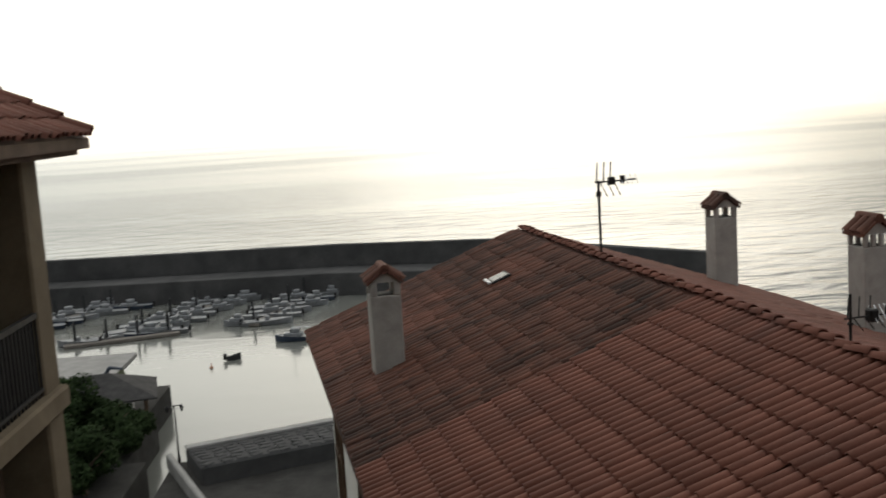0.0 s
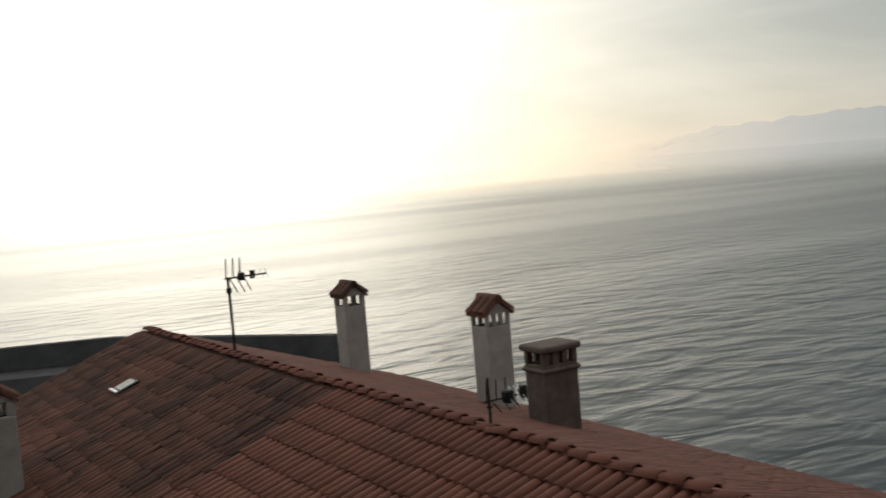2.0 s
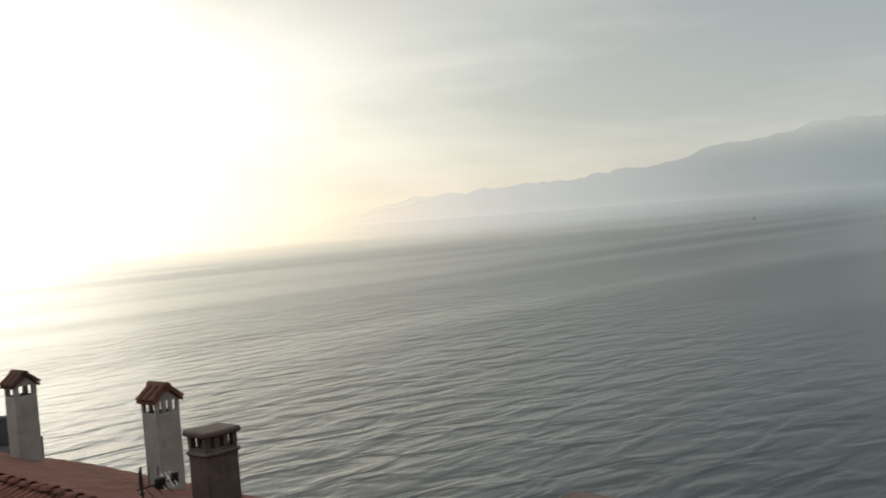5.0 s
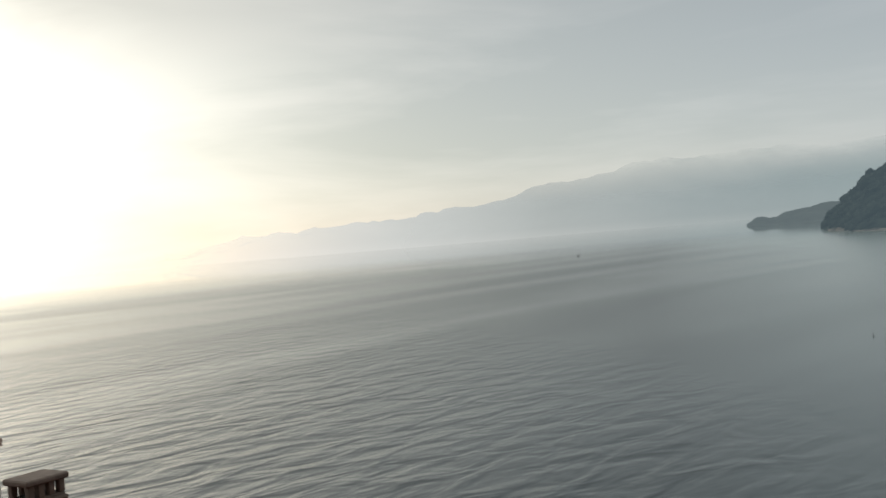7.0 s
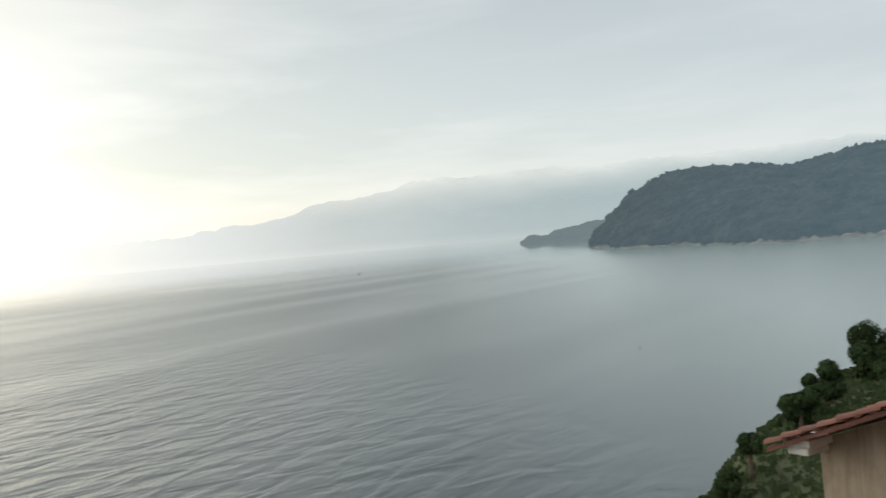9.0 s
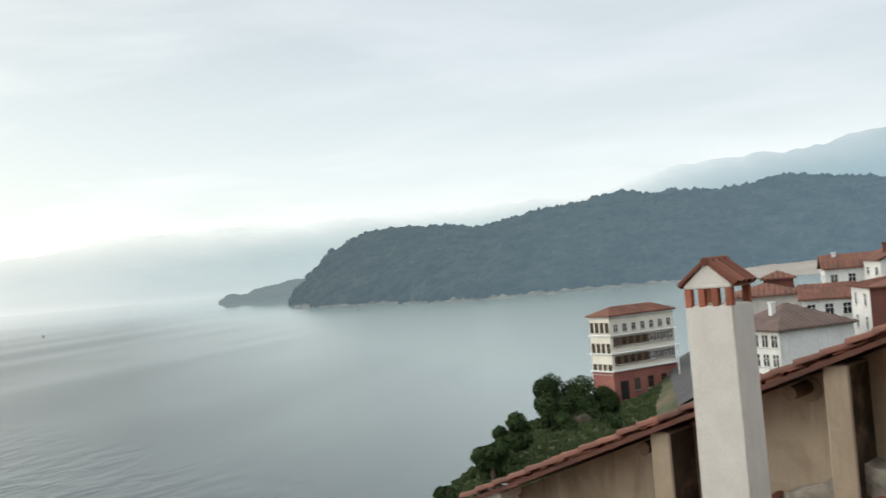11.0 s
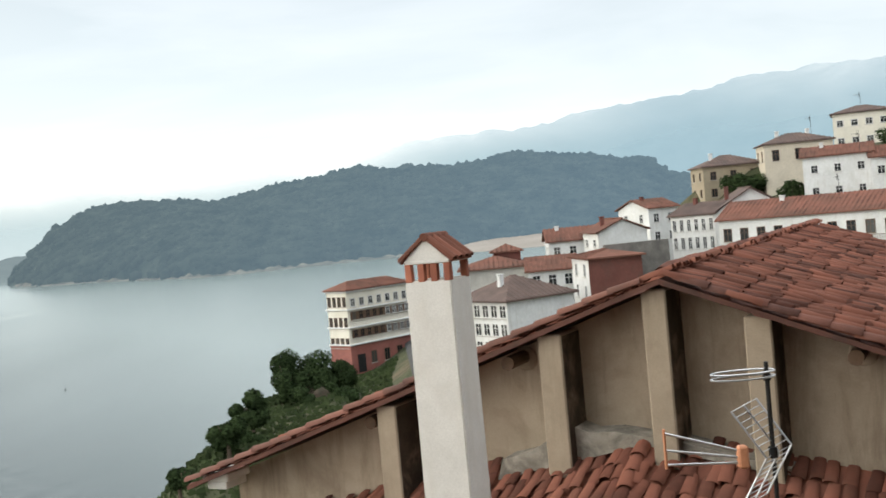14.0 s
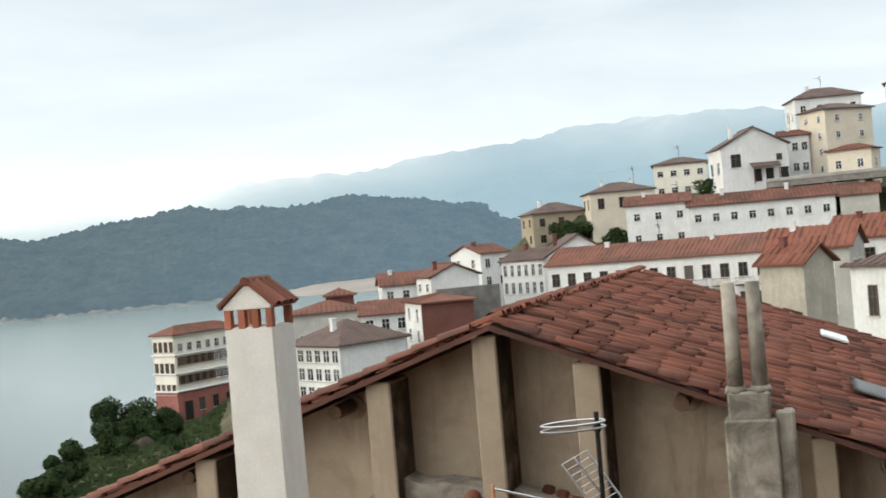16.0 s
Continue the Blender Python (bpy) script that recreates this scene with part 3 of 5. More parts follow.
def ground_z(x, y):
    q = 0.8 * x - 0.6 * y
    land = bumps(q, [(40, 15), (128, 18.5), (140, 19.5), (152, 23.0), (172, 26.5), (180, 31.0), (186, 36.5), (196, 38.5), (280, 40.0)])
    land = 18.5 + (land - 18.5) * (1.0 if land < 18.5 else bumps(-y, [(15, 0.0), (30, 0.45), (52, 1.0)]))
    land -= bumps(y, [(-20, 0), (0, 3.0), (15, 9.0), (24, 12.0), (60, 16.0)]) + bumps(x, [(0, 0), (186, 0), (225, 12), (420, 36), (600, 42)])
    land += 0.5 * noise.noise(Vector((x, y, 0)) * 0.06)
    near = bumps(x, [(-200, 1.0), (24, 1.0), (70, 0.0), (600, 0.0)])
    land = land * (1 - near) + near * bumps(y, [(-200, 32), (-30, 22), (0, 18), (25, 14), (60, 6), (70, 2.9), (73, 1.5), (80, -9), (300, -9)])
    shelf = 13.4 * bumps(x, [(50, 0.0), (72, 0.82), (92, 1.0), (128, 1.0), (145, 0.0)]) * bumps(y, [(6, 0.0), (12.5, 1.0), (21, 0.98), (28, 0.80)])
    land = max(land, shelf + 0.7 * noise.noise(Vector((x, y, 4)) * 0.15))
    over = y - coast(x)
    if x > 8 and over > 0:
        land = max(-4.0, land - over * 1.1 - 0.6 * noise.noise(Vector((x, y, 9)) * 0.2))
    if x <= 8 and y > 74:
        quay = bumps(y, [(74, -25.0), (91, -25.5), (96, -26.0), (105, -27.0), (118, -28.5), (128, -33.0), (137, -38.0), (141, -62.0), (200, -90.0)])
        land = 2.9 if x < quay else -4.0
    return land


tagged(sheet("ground", 360, 300, lambda u, v: (lambda x, y: Vector((x, y, ground_z(x, y))))(-150 + 600 * u, -260 + 405 * v), M["earth"]),
       "grassy and earthy hillside falling to the sea", "ground", kind="structure")


# ---------------------------------------------------------------- houses of the town
WINDOW = {}


def window_meshes(w, h, style):
    key = (round(w, 2), round(h, 2), style)
    if key not in WINDOW:
        f = 0.09
        xs = [-w / 2 - f, -w / 2, -0.03, 0.03, w / 2, w / 2 + f]
        zs = [-f, 0.0, h * 0.62, h * 0.62 + 0.05, h, h + f]
        bars = {(i, j) for i in range(5) for j in range(5) if i in (0, 2, 4) or j in (0, 2, 4)}
        fr = bmesh.new()
        at = {}
        for y in (-0.05, 0.02):
            for i, x in enumerate(xs):
                for j, z in enumerate(zs):
                    at[i, j, y] = fr.verts.new((x, y, z))
        for i, j in bars:
            for y in (-0.05, 0.02):
                fr.faces.new([at[p, q, y] for p, q in ((i, j), (i + 1, j), (i + 1, j + 1), (i, j + 1))])
            for (di, dj), (p, q) in (((-1, 0), ((i, j), (i, j + 1))), ((1, 0), ((i + 1, j), (i + 1, j + 1))), ((0, -1), ((i, j), (i + 1, j))), ((0, 1), ((i, j + 1), (i + 1, j + 1)))):
                if (i + di, j + dj) not in bars:
                    fr.faces.new((at[(*p, -0.05)], at[(*q, -0.05)], at[(*q, 0.02)], at[(*p, 0.02)]))
        bmesh.ops.recalc_face_normals(fr, faces=fr.faces)
        sill = boxes(((-w / 2 - 0.16, -0.16, -0.17), (w / 2 + 0.16, 0.02, -f - 0.002)))
        pane = boxes(((-w / 2, -0.012, 0), (w / 2, 0.03, h)))
        mats = {"white": M["town_white"], "brown": M["wood"], "cream": M["town_cream"]}
        WINDOW[key] = (mesh_of("window", fr, mats[style]), mesh_of("pane", pane, M["glass"]), mesh_of("sill", sill, M["town_grey"]))
    return WINDOW[key]


def window(parent, m, w, h, style="white"):
    fr, pane, sill = window_meshes(w, h, style)
    ob = share("window", fr, parent, m)
    share("pane", pane, ob, Matrix())
    share("sill", sill, ob, Matrix())
    return ob


def roof_mesh(L, D, rise, kind, over=0.45, thick=0.18):
    """A roof over a plan L by D: hip, gable (ridge along x), front (gable towards the street) or shed."""
    bm = bmesh.new()
    x0, x1, y0, y1 = -over, L + over, -over, D + over
    if kind == "hip":
        e = min(L, D) / 2 + over
        if L >= D:
            r = [(x0 + e, (y0 + y1) / 2, rise), (x1 - e, (y0 + y1) / 2, rise)]
            faces = [[(x0, y0), (x1, y0), 1, 0], [(x1, y0), (x1, y1), 1], [(x1, y1), (x0, y1), 0, 1], [(x0, y1), (x0, y0), 0]]
        else:
            r = [((x0 + x1) / 2, y0 + e, rise), ((x0 + x1) / 2, y1 - e, rise)]
            faces = [[(x0, y0), (x1, y0), 0], [(x1, y0), (x1, y1), 1, 0], [(x1, y1), (x0, y1), 1], [(x0, y1), (x0, y0), 0, 1]]
    elif kind == "gable":
        r = [(x0, D / 2, rise), (x1, D / 2, rise)]
        faces = [[(x0, y0), (x1, y0), 1, 0], [(x1, y1), (x0, y1), 0, 1]]
    elif kind == "front":
        r = [(L / 2, y0, rise), (L / 2, y1, rise)]
        faces = [[(x0, y1), (x0, y0), 0, 1], [(x1, y0), (x1, y1), 1, 0]]
    else:
        r = [(x0, y1, rise), (x1, y1, rise)]
        faces = [[(x0, y0), (x1, y0), 1, 0]]
    for f in faces:
        pts = [Vector(r[p]) if isinstance(p, int) else Vector((*p, -0.02)) for p in f]
        a = [bm.verts.new(p) for p in pts]
        b = [bm.verts.new(p + Vector((0, 0, thick))) for p in pts]
        bm.faces.new(a[::-1])
        bm.faces.new(b)
        for i in range(len(a)):
            j = (i + 1) % len(a)
            bm.faces.new((a[i], a[j], b[j], b[i]))
    return bm


def tile_row(k, run, rise, over, seed):
    """One course of cover tiles up a slope, stepped where the tiles overlap."""
    bm = bmesh.new()
    n = max(2, int(run * k / 1.6))
    for s in range(n):
        u0, u1 = k * s / n, k * (s + 1.04) / n
        lift = 0.04
        p = [(-0.14, 0.13), (-0.08, 0.23), (0.08, 0.23), (0.14, 0.13)]
        lo = [bm.verts.new((x, -over + run * u0, rise * u0 + z + lift)) for x, z in p]
        hi = [bm.verts.new((x * 0.9, -over + run * u1, rise * u1 + z)) for x, z in p]
        for i in range(3):
            bm.faces.new((lo[i + 1], lo[i], hi[i], hi[i + 1]))
        bm.faces.new(lo)
    return bm


def tile_rows(parent, L, D, H, rise, kind, mat, over=0.45, step=0.62):
    run = D / 2 + over if kind in ("gable", "hip") else D + 2 * over
    n = int((L + 2 * over) / step)
    shared = {}
    for i in range(n):
        x = -over + (i + 0.5) * (L + 2 * over) / n
        k = 1.0
        if kind == "hip":
            k = min(1.0, min(x + over, L + over - x) / (run if L >= D else L / 2 + over))
            if L < D:
                k *= (L / 2 + over) / run
        zk = rise if kind != "hip" or L >= D else rise * run / (L / 2 + over)
        key = round(k, 2)
        if key not in shared:
            shared[key] = mesh_of("tile_row", tile_row(max(0.06, k), run, zk, over, i), mat)
        share("roof_strip", shared[key], parent, Matrix.Translation((x, 0, H)))


def house(label, a, b, ze, zb, depth, wall="town_white", roof="hip", rise=None, tile="town_tile", front=(4, 2), sides=(2, 2), style="white", win=(0.9, 1.3),
          chimney=1, base=None, category="house", skip_floor=0):
    """A town house from the two upper corners of its street wall. front, sides: windows in a row and storeys."""
    A, B = Vector((a[0], a[1], zb)), Vector((b[0], b[1], zb))
    L, H = (B - A).length, ze - zb
    ob = tagged(empty("house", basis(A, B - A)), label, category, "houses of the town")
    rise = rise if rise is not None else 0.21 * (min(L, depth) if roof != "front" else L)
    bm = boxes(((0, 0, -6), (L, depth, H)))
    if roof in ("gable", "front", "shed"):
        if roof == "gable":
            t1 = [(0, 0, H), (0, depth, H), (0, depth / 2, H + rise)]
            t2 = [(L - 0.25, y, z) for _, y, z in t1]
            ext = (0.25, 0, 0)
        elif roof == "front":
            t1 = [(0, 0, H), (L, 0, H), (L / 2, 0, H + rise)]
            t2 = [(x, depth - 0.25, z) for x, _, z in t1]
            ext = (0, 0.25, 0)
        else:
            t1 = [(0, 0, H), (0, depth, H), (0, depth, H + rise)]
            t2 = [(L - 0.25, y, z) for _, y, z in t1]
            ext = (0.25, 0, 0)
        for t in (t1, t2):
            tmp = prism(t, ext)
            me = bpy.data.meshes.new("tmp")
            tmp.to_mesh(me)
            tmp.free()
            bm.from_mesh(me)
            bpy.data.meshes.remove(me)
    part("wall", bm, M[wall], ob)
    if base:
        part("ground_storey", boxes(((-0.06, -0.06, -6), (L + 0.06, depth + 0.06, base[1]))), M[base[0]], ob, base[2])
    r = part("roof", roof_mesh(L, depth, rise, roof), M[tile], ob)
    r.matrix_local = Matrix.Translation((0, 0, H))
    if roof == "front":
        part("ridge", boxes(((L / 2 - 0.15, -0.4, H + rise + 0.1), (L / 2 + 0.15, depth + 0.4, H + rise + 0.3)), bevel=0.03), M[tile], ob)
    else:
        tile_rows(ob, L, depth, H, rise, roof, M[tile])
    w, h = win

    def row(n, floors, length, place):
        if not n:
            return
        fh = H / max(1, floors)
        for k in range(floors):
            if k < skip_floor:
                continue
            for i in range(n):
                x = (i + 0.5) * length / n
                hh = min(h, fh * 0.62)
                window(ob, place(x, k * fh + (fh - hh) * 0.45), min(w, length / n * 0.7), hh, style)

    row(front[0], front[1], L, lambda x, z: pose(x, 0, z))
    row(sides[0], sides[1], depth, lambda y, z: pose(0, depth - y, z, 0, 0, -90))
    row(sides[0], sides[1], depth, lambda y, z: pose(L, y, z, 0, 0, 90))
    for c in range(chimney):
        cx, cy = L * (0.22 + 0.45 * c) + 0.37 * (L % 1.7), depth * 0.42
        top = 0.35 + 0.5 * (L * 3.3 % 1.0)
        part("chimney", boxes(((cx - 0.28, cy - 0.28, H + rise * 0.3), (cx + 0.28, cy + 0.28, H + rise + top)), ((cx - 0.36, cy - 0.36, H + rise + top), (cx + 0.36, cy + 0.36, H + rise + top + 0.12)), bevel=0.03), M["town_white" if L * 5.7 % 1.0 > 0.5 else "town_maroon"], ob)
    return ob


# ---------------------------------------------------------------- the town on the hillside
hotel = house("cream five-storey hotel with a red ground storey on the cliff edge", (164.5, 15.5), (174.0, 6.3), 22.6, 9.8, 4.7, "town_ivory", "hip", 1.2, front=(0, 4), sides=(4, 4), style="brown",
              win=(0.65, 1.4), chimney=0, base=("town_red", 4.3, "brick red ground storey"), category="hotel", skip_floor=0)
HL = (Vector((174.0, 6.3, 0)) - Vector((164.5, 15.5, 0))).length
for zz in (4.3, 6.95, 9.75, 12.55):
    part("cornice", boxes(((-0.22, -0.32, zz), (HL + 0.22, 4.92, zz + 0.24)), bevel=0.04), M["town_white"], hotel, "white cornice")
for zz in (5.3, 8.1):
    part("gallery", boxes(((0.5, -0.10, zz + 0.1), (HL - 0.3, 0.02, zz + 1.4)), bevel=0.02), M["wood"], hotel, "brown wooden glazed gallery")
    for k in range(9):
        window(hotel, pose(1.2 + k * (HL - 1.9) / 8.0, -0.10, zz + 0.25), 0.7, 1.1, "white" if k > 4 else "brown")
for k in range(7):
    window(hotel, pose(1.2 + k * (HL - 2.2) / 6.0, 0, 10.4), 0.8, 1.1, "white")
for k in range(3):
    window(hotel, pose(4.6 + k * 2.8, -0.065, 1.2), 1.0, 1.7, "brown")
part("door", boxes(((1.2, -0.14, 0), (2.8, 0.0, 2.8)), bevel=0.05), M["dark"], hotel, "dark arched entrance")
house("white house with tall glazed galleries and a dark roof", (112.0, -6.1), (117.4, -13.8), 22.9, 17.0, 9.0, "town_white", "hip", 2.3, "town_tile_dark", front=(0, 2), sides=(6, 3), win=(0.95, 1.5), style="white", chimney=1)
house("low house with a wide tiled roof", (140.2, -2.0), (139.8, -11.4), 25.1, 19.0, 10.0, "town_grey", "hip", 1.4, front=(4, 1), chimney=0)
house("small lookout tower with a pyramid roof", (145.0, -6.7), (144.9, -10.4), 27.0, 24.0, 3.6, "town_maroon", "hip", 0.9, front=(2, 1), sides=(2, 1), chimney=0, win=(0.6, 0.8))
house("house with a brown tiled roof", (134.8, -10.4), (134.3, -16.4), 24.5, 20.0, 9.0, "town_white", "gable", 1.6, front=(3, 2), chimney=0)
red_side = house("narrow white house with a plain red side wall", (125.4, -14.9), (117.2, -15.7), 26.3, 19.0, 6.0, "town_white", "hip", 0.7, front=(2, 3), sides=(0, 1), chimney=0)
part("side_wall", boxes(((8.24, -0.01, -6), (8.28, 6.01, 7.3))), M["town_maroon"], red_side, "plain red side wall")
house("white house with an arched window in its gable", (148.6, -21.6), (149.5, -28.6), 28.2, 23.0, 8.0, "town_white", "front", 1.7, front=(1, 1), sides=(2, 2), win=(1.3, 1.0))
house("house with white walls and orange roof", (157.0, -15.5), (156.8, -22.5), 27.3, 22.0, 8.0, "town_white", "gable", 1.8, front=(3, 2))
tagged(part("stone_wall", boxes(((0, 0, 0), (8.0, 0.6, 7.5)), m=basis((123.8, -18.6, 20.0), (0.2, -0.98, 0)), bevel=0.05), M["stone"]), "grey rubble retaining wall between houses", "wall")
house("white house with an orange roof above the street", (172.0, -33.4), (174.1, -38.5), 30.8, 25.0, 9.0, "town_white", "gable", 1.5, front=(2, 2))
house("white house with a row of tall windows", (161.6, -34.6), (155.2, -39.6), 29.3, 24.0, 8.0, "town_white", "gable", 1.7, "town_tile_dark", front=(6, 2), win=(0.6, 1.7))
house("white house with a broad plain gable", (155.3, -39.5), (154.2, -50.4), 29.2, 24.0, 9.0, "town_white", "front", 3.4, "town_tile_dark", front=(0, 1), sides=(3, 2))
house("ochre house with a wide hipped roof", (189.5, -47.0), (189.6, -57.7), 37.0, 31.0, 9.0, "town_ochre", "hip", 1.9, "town_tile_dark", front=(3, 2), style="brown")
house("cream house with a low dark roof", (181.9, -55.7), (180.2, -66.9), 39.6, 32.5, 9.0, "town_cream", "hip", 1.7, "town_tile_dark", front=(3, 2), chimney=2, style="brown", skip_floor=1, win=(1.0, 1.7))
house("white two-storey row house with small windows", (166.8, -56.9), (163.0, -66.3), 36.4, 29.5, 8.0, "town_white", "gable", 1.6, front=(3, 2), win=(0.9, 1.1))
house("long white two-storey row of houses", (161.5, -65.4), (153.8, -86.1), 35.4, 28.5, 9.0, "town_white", "gable", 1.8, front=(8, 2), sides=(0, 2), win=(0.95, 1.15), chimney=2)
row = house("long white row with balconies under one tiled roof", (145.4, -37.6), (125.1, -63.3), 28.4, 21.0, 10.5, "town_white", "gable", 2.3, front=(14, 2), win=(1.0, 1.6), style="brown", chimney=2)
for i in range(6):
    x = 14 + i * 3.0
    bm = boxes(((x, -1.0, 3.4), (x + 2.4, 0.0, 3.55)), ((x, -1.0, 4.4), (x + 2.4, -0.94, 4.46)))
    for k in range(9):
        box(bm, (x + k * 0.29, -0.98, 3.5), (x + k * 0.29 + 0.04, -0.94, 4.42))
    part("balcony", bm, M["wood"], row, "dark wooden balcony")
house("grey and white house with a hipped roof", (192.3, -71.6), (188.7, -80.6), 44.3, 38.0, 8.0, "town_ivory", "hip", 1.3, "town_tile_dark", front=(4, 2), win=(1.0, 1.0), chimney=0)
barn = house("weathered white house with a wide gable", (169.3, -75.0), (167.4, -86.0), 44.9, 39.0, 9.0, "town_white", "front", 3.1, "town_tile_dark", front=(0, 1), sides=(2, 1), win=(1.5, 1.9))
window(barn, pose(2.4, 0, 2.7), 1.5, 2.0, "brown")
window(barn, pose(9.6, 0, 3.4), 0.8, 0.9, "brown")
part("lean_to_roof", prism([(4.6, -1.6, 2.3), (9.4, -1.6, 2.3), (9.4, 0.0, 3.0), (4.6, 0.0, 3.0)], (0, 0, 0.16)), M["town_tile_dark"], barn, "dark lean-to roof")
# solid dark panels on the wall, painted for the shade inside doorways
for x in (5.2, 7.2, 9.7):
    part("doorway", boxes(((x, -0.06, 0.0), (x + 1.3, 0.0, 2.1)), bevel=0.01), M["dark"], barn, "near-black panel painted as an open doorway's shade")
for x in (4.9, 9.1):
    part("post", boxes(((x - 0.09, -1.5, -0.5), (x + 0.09, -1.32, 2.32)), bevel=0.02), M["wood"], barn)
house("narrow white house beside the tall yellow one", (173.8, -88.0), (172.0, -92.3), 46.5, 39.5, 6.0, "town_white", "gable", 1.1, front=(3, 2))
house("tall yellow house with small windows", (174.8, -92.4), (168.0, -93.4), 50.2, 39.0, 9.5, "town_cream", "hip", 1.2, "town_tile_dark", front=(2, 4), sides=(2, 4), win=(0.7, 1.0), chimney=0)
house("upper storey with a dark pyramid roof behind the yellow house", (184.0, -96.5), (181.0, -108.0), 54.0, 43.0, 8.0, "town_white", "hip", 2.0, "town_tile_dark", front=(4, 3), chimney=1)
house("low yellow annex beside the viaduct", (164.6, -91.3), (159.5, -96.1), 42.7, 38.5, 5.0, "town_cream", "hip", 0.9, front=(2, 1), sides=(1, 1), chimney=0)
house("white house high on the slope", (170.0, -106.0), (164.0, -114.0), 54.0, 44.0, 8.0, "town_white", "hip", 1.5, front=(3, 3))
house("white house with a tall narrow brown window", (67.9, -38.6), (61.5, -41.0), 28.6, 20.0, 7.0, "town_white", "hip", 1.2, "town_tile_dark", front=(2, 2), win=(0.6, 1.9), style="brown", chimney=1)
house("plain tan house with a weathered red tiled roof", (88.0, -41.6), (84.0, -43.6), 28.3, 20.0, 4.2, "town_plain", "gable", 1.6, "tile_red", front=(0, 1), sides=(0, 1))
house("house with an orange roof among the rows", (98.0, -47.0), (93.0, -53.0), 29.2, 22.0, 8.0, "town_grey", "gable", 2.0, "tile_red", front=(2, 2))

house("plain grey end house beside the white row", (153.4, -86.6), (150.6, -91.4), 35.1, 26.0, 9.0, "town_grey", "gable", 1.8, front=(0, 1), sides=(0, 1), chimney=0)
house("white house with brown shutters below the row", (118.0, -56.5), (112.0, -63.0), 27.6, 20.0, 9.0, "town_white", "gable", 2.2, front=(4, 2), style="brown")
house("white house with an orange roof beside the row", (106.0, -58.0), (100.0, -64.0), 29.6, 20.0, 9.0, "town_white", "gable", 2.4, "tile_red", front=(3, 3), style="brown")
def road_strip(u, v):
    x, y = 182 - 52 * u, 3.6 - 3.0 * u + (v - 0.5) * 9.0
    return Vector((x, y, ground_z(x, y) + 0.35))


tagged(sheet("road", 40, 4, road_strip, M["asphalt"]), "grey asphalt street beside the hotel", "road", kind="structure")


def car(m, paint, label):
    ob = tagged(empty("car", m), label, "car", "parked cars")
    prof = [(-2.0, 0.3), (-2.0, 0.85), (-1.3, 0.95), (-0.8, 1.42), (0.7, 1.42), (1.25, 0.98), (1.95, 0.82), (2.0, 0.3)]
    bm = prism([(x, -0.8, z) for x, z in prof], (0, 1.6, 0))
    bmesh.ops.bevel(bm, geom=list(bm.edges), offset=0.07, segments=2, affect="EDGES")
    part("body", bm, paint, ob)
    for s in (-1, 1):
        part("side_window", prism([(-1.0, s * 0.805, 0.98), (-0.72, s * 0.805, 1.34), (0.62, s * 0.805, 1.34), (1.0, s * 0.805, 0.98)], (0, s * 0.012, 0)), M["glass"], ob)
        for x in (-1.25, 1.25):
            bm = bmesh.new()
            rod(bm, (x, s * 0.62, 0.31), (x, s * 0.84, 0.31), 0.31, seg=14)
            part("wheel", bm, M["rope"], ob)


for x, rot, paint, lab in ((158.0, 175, "car_grey", "small silver car parked by the street"), (152.0, 172, "boat_blue", "dark blue car parked by the street"), (167.0, 178, "car_grey", "silver car parked by the hotel")):
    y = 2.2 - 3.0 * (182 - x) / 52 + 1.6
    car(Matrix.Translation((x, y, ground_z(x, y) + 0.36)) @ pose(0, 0, 0, 0, 0, rot), M[paint], lab)
# road on legs above the rows
via = tagged(empty("viaduct", basis((164.0, -80.0, 37.6), (146.0 - 164.0, -104.0 + 80.0, 0))), "concrete road deck on pillars above the rows", "viaduct")
part("deck", boxes(((0, 0, 0), (34, 6, 1.0)), bevel=0.04), M["stone"], via)
part("parapet", boxes(((0, -0.1, 1.004), (34, 0.15, 1.5)), bevel=0.03), M["concrete"], via, "pale concrete parapet")
for i in range(6):
    part("pillar", boxes(((3 + i * 5.5, 0.5, -12), (3.9 + i * 5.5, 1.4, 0)), bevel=0.05), M["concrete"], via)

# ---------------------------------------------------------------- the near house with the long tiled roof
H0 = basis((2.3, 20.0, 29.4), (0.14, -1.0, 0))
near_house = tagged(empty("house", H0), "house with a long tiled roof, part mossy and part newly laid", "house")
HLEN, LW, LD, RW, RD = 19.0, 4.15, 1.6, 5.2, 1.79
part("wall", boxes(((0.25, -LW + 0.35, -14), (HLEN, -LW + 0.6, -LD - 0.02)), ((0.25, RW - 0.6, -14), (HLEN, RW - 0.35, -RD - 0.02)), ((0.25, -LW + 0.6, -14), (0.5, RW - 0.6, -RD - 0.1)),
                   ((HLEN - 0.25, -LW + 0.6, -14), (HLEN, RW - 0.6, -RD - 0.1))), M["render_white"], near_house)
part("gable", prism([(0.25, -LW + 0.36, -RD - 0.1), (0.25, RW - 0.36, -RD - 0.1), (0.25, 0, -0.12)], (0.25, 0, 0)), M["render_white"], near_house)
for x in (1.6, 5.2):
    window(near_house, pose(x, -LW + 0.35, -4.4, 0, 0, 0), 0.9, 1.5, "brown")


def slab(y0, z0, x0, x1):
    return prism([(x0, 0, 0), (x1, 0, 0), (x1, y0, z0), (x0, y0, z0)], (0, 0, -0.12))


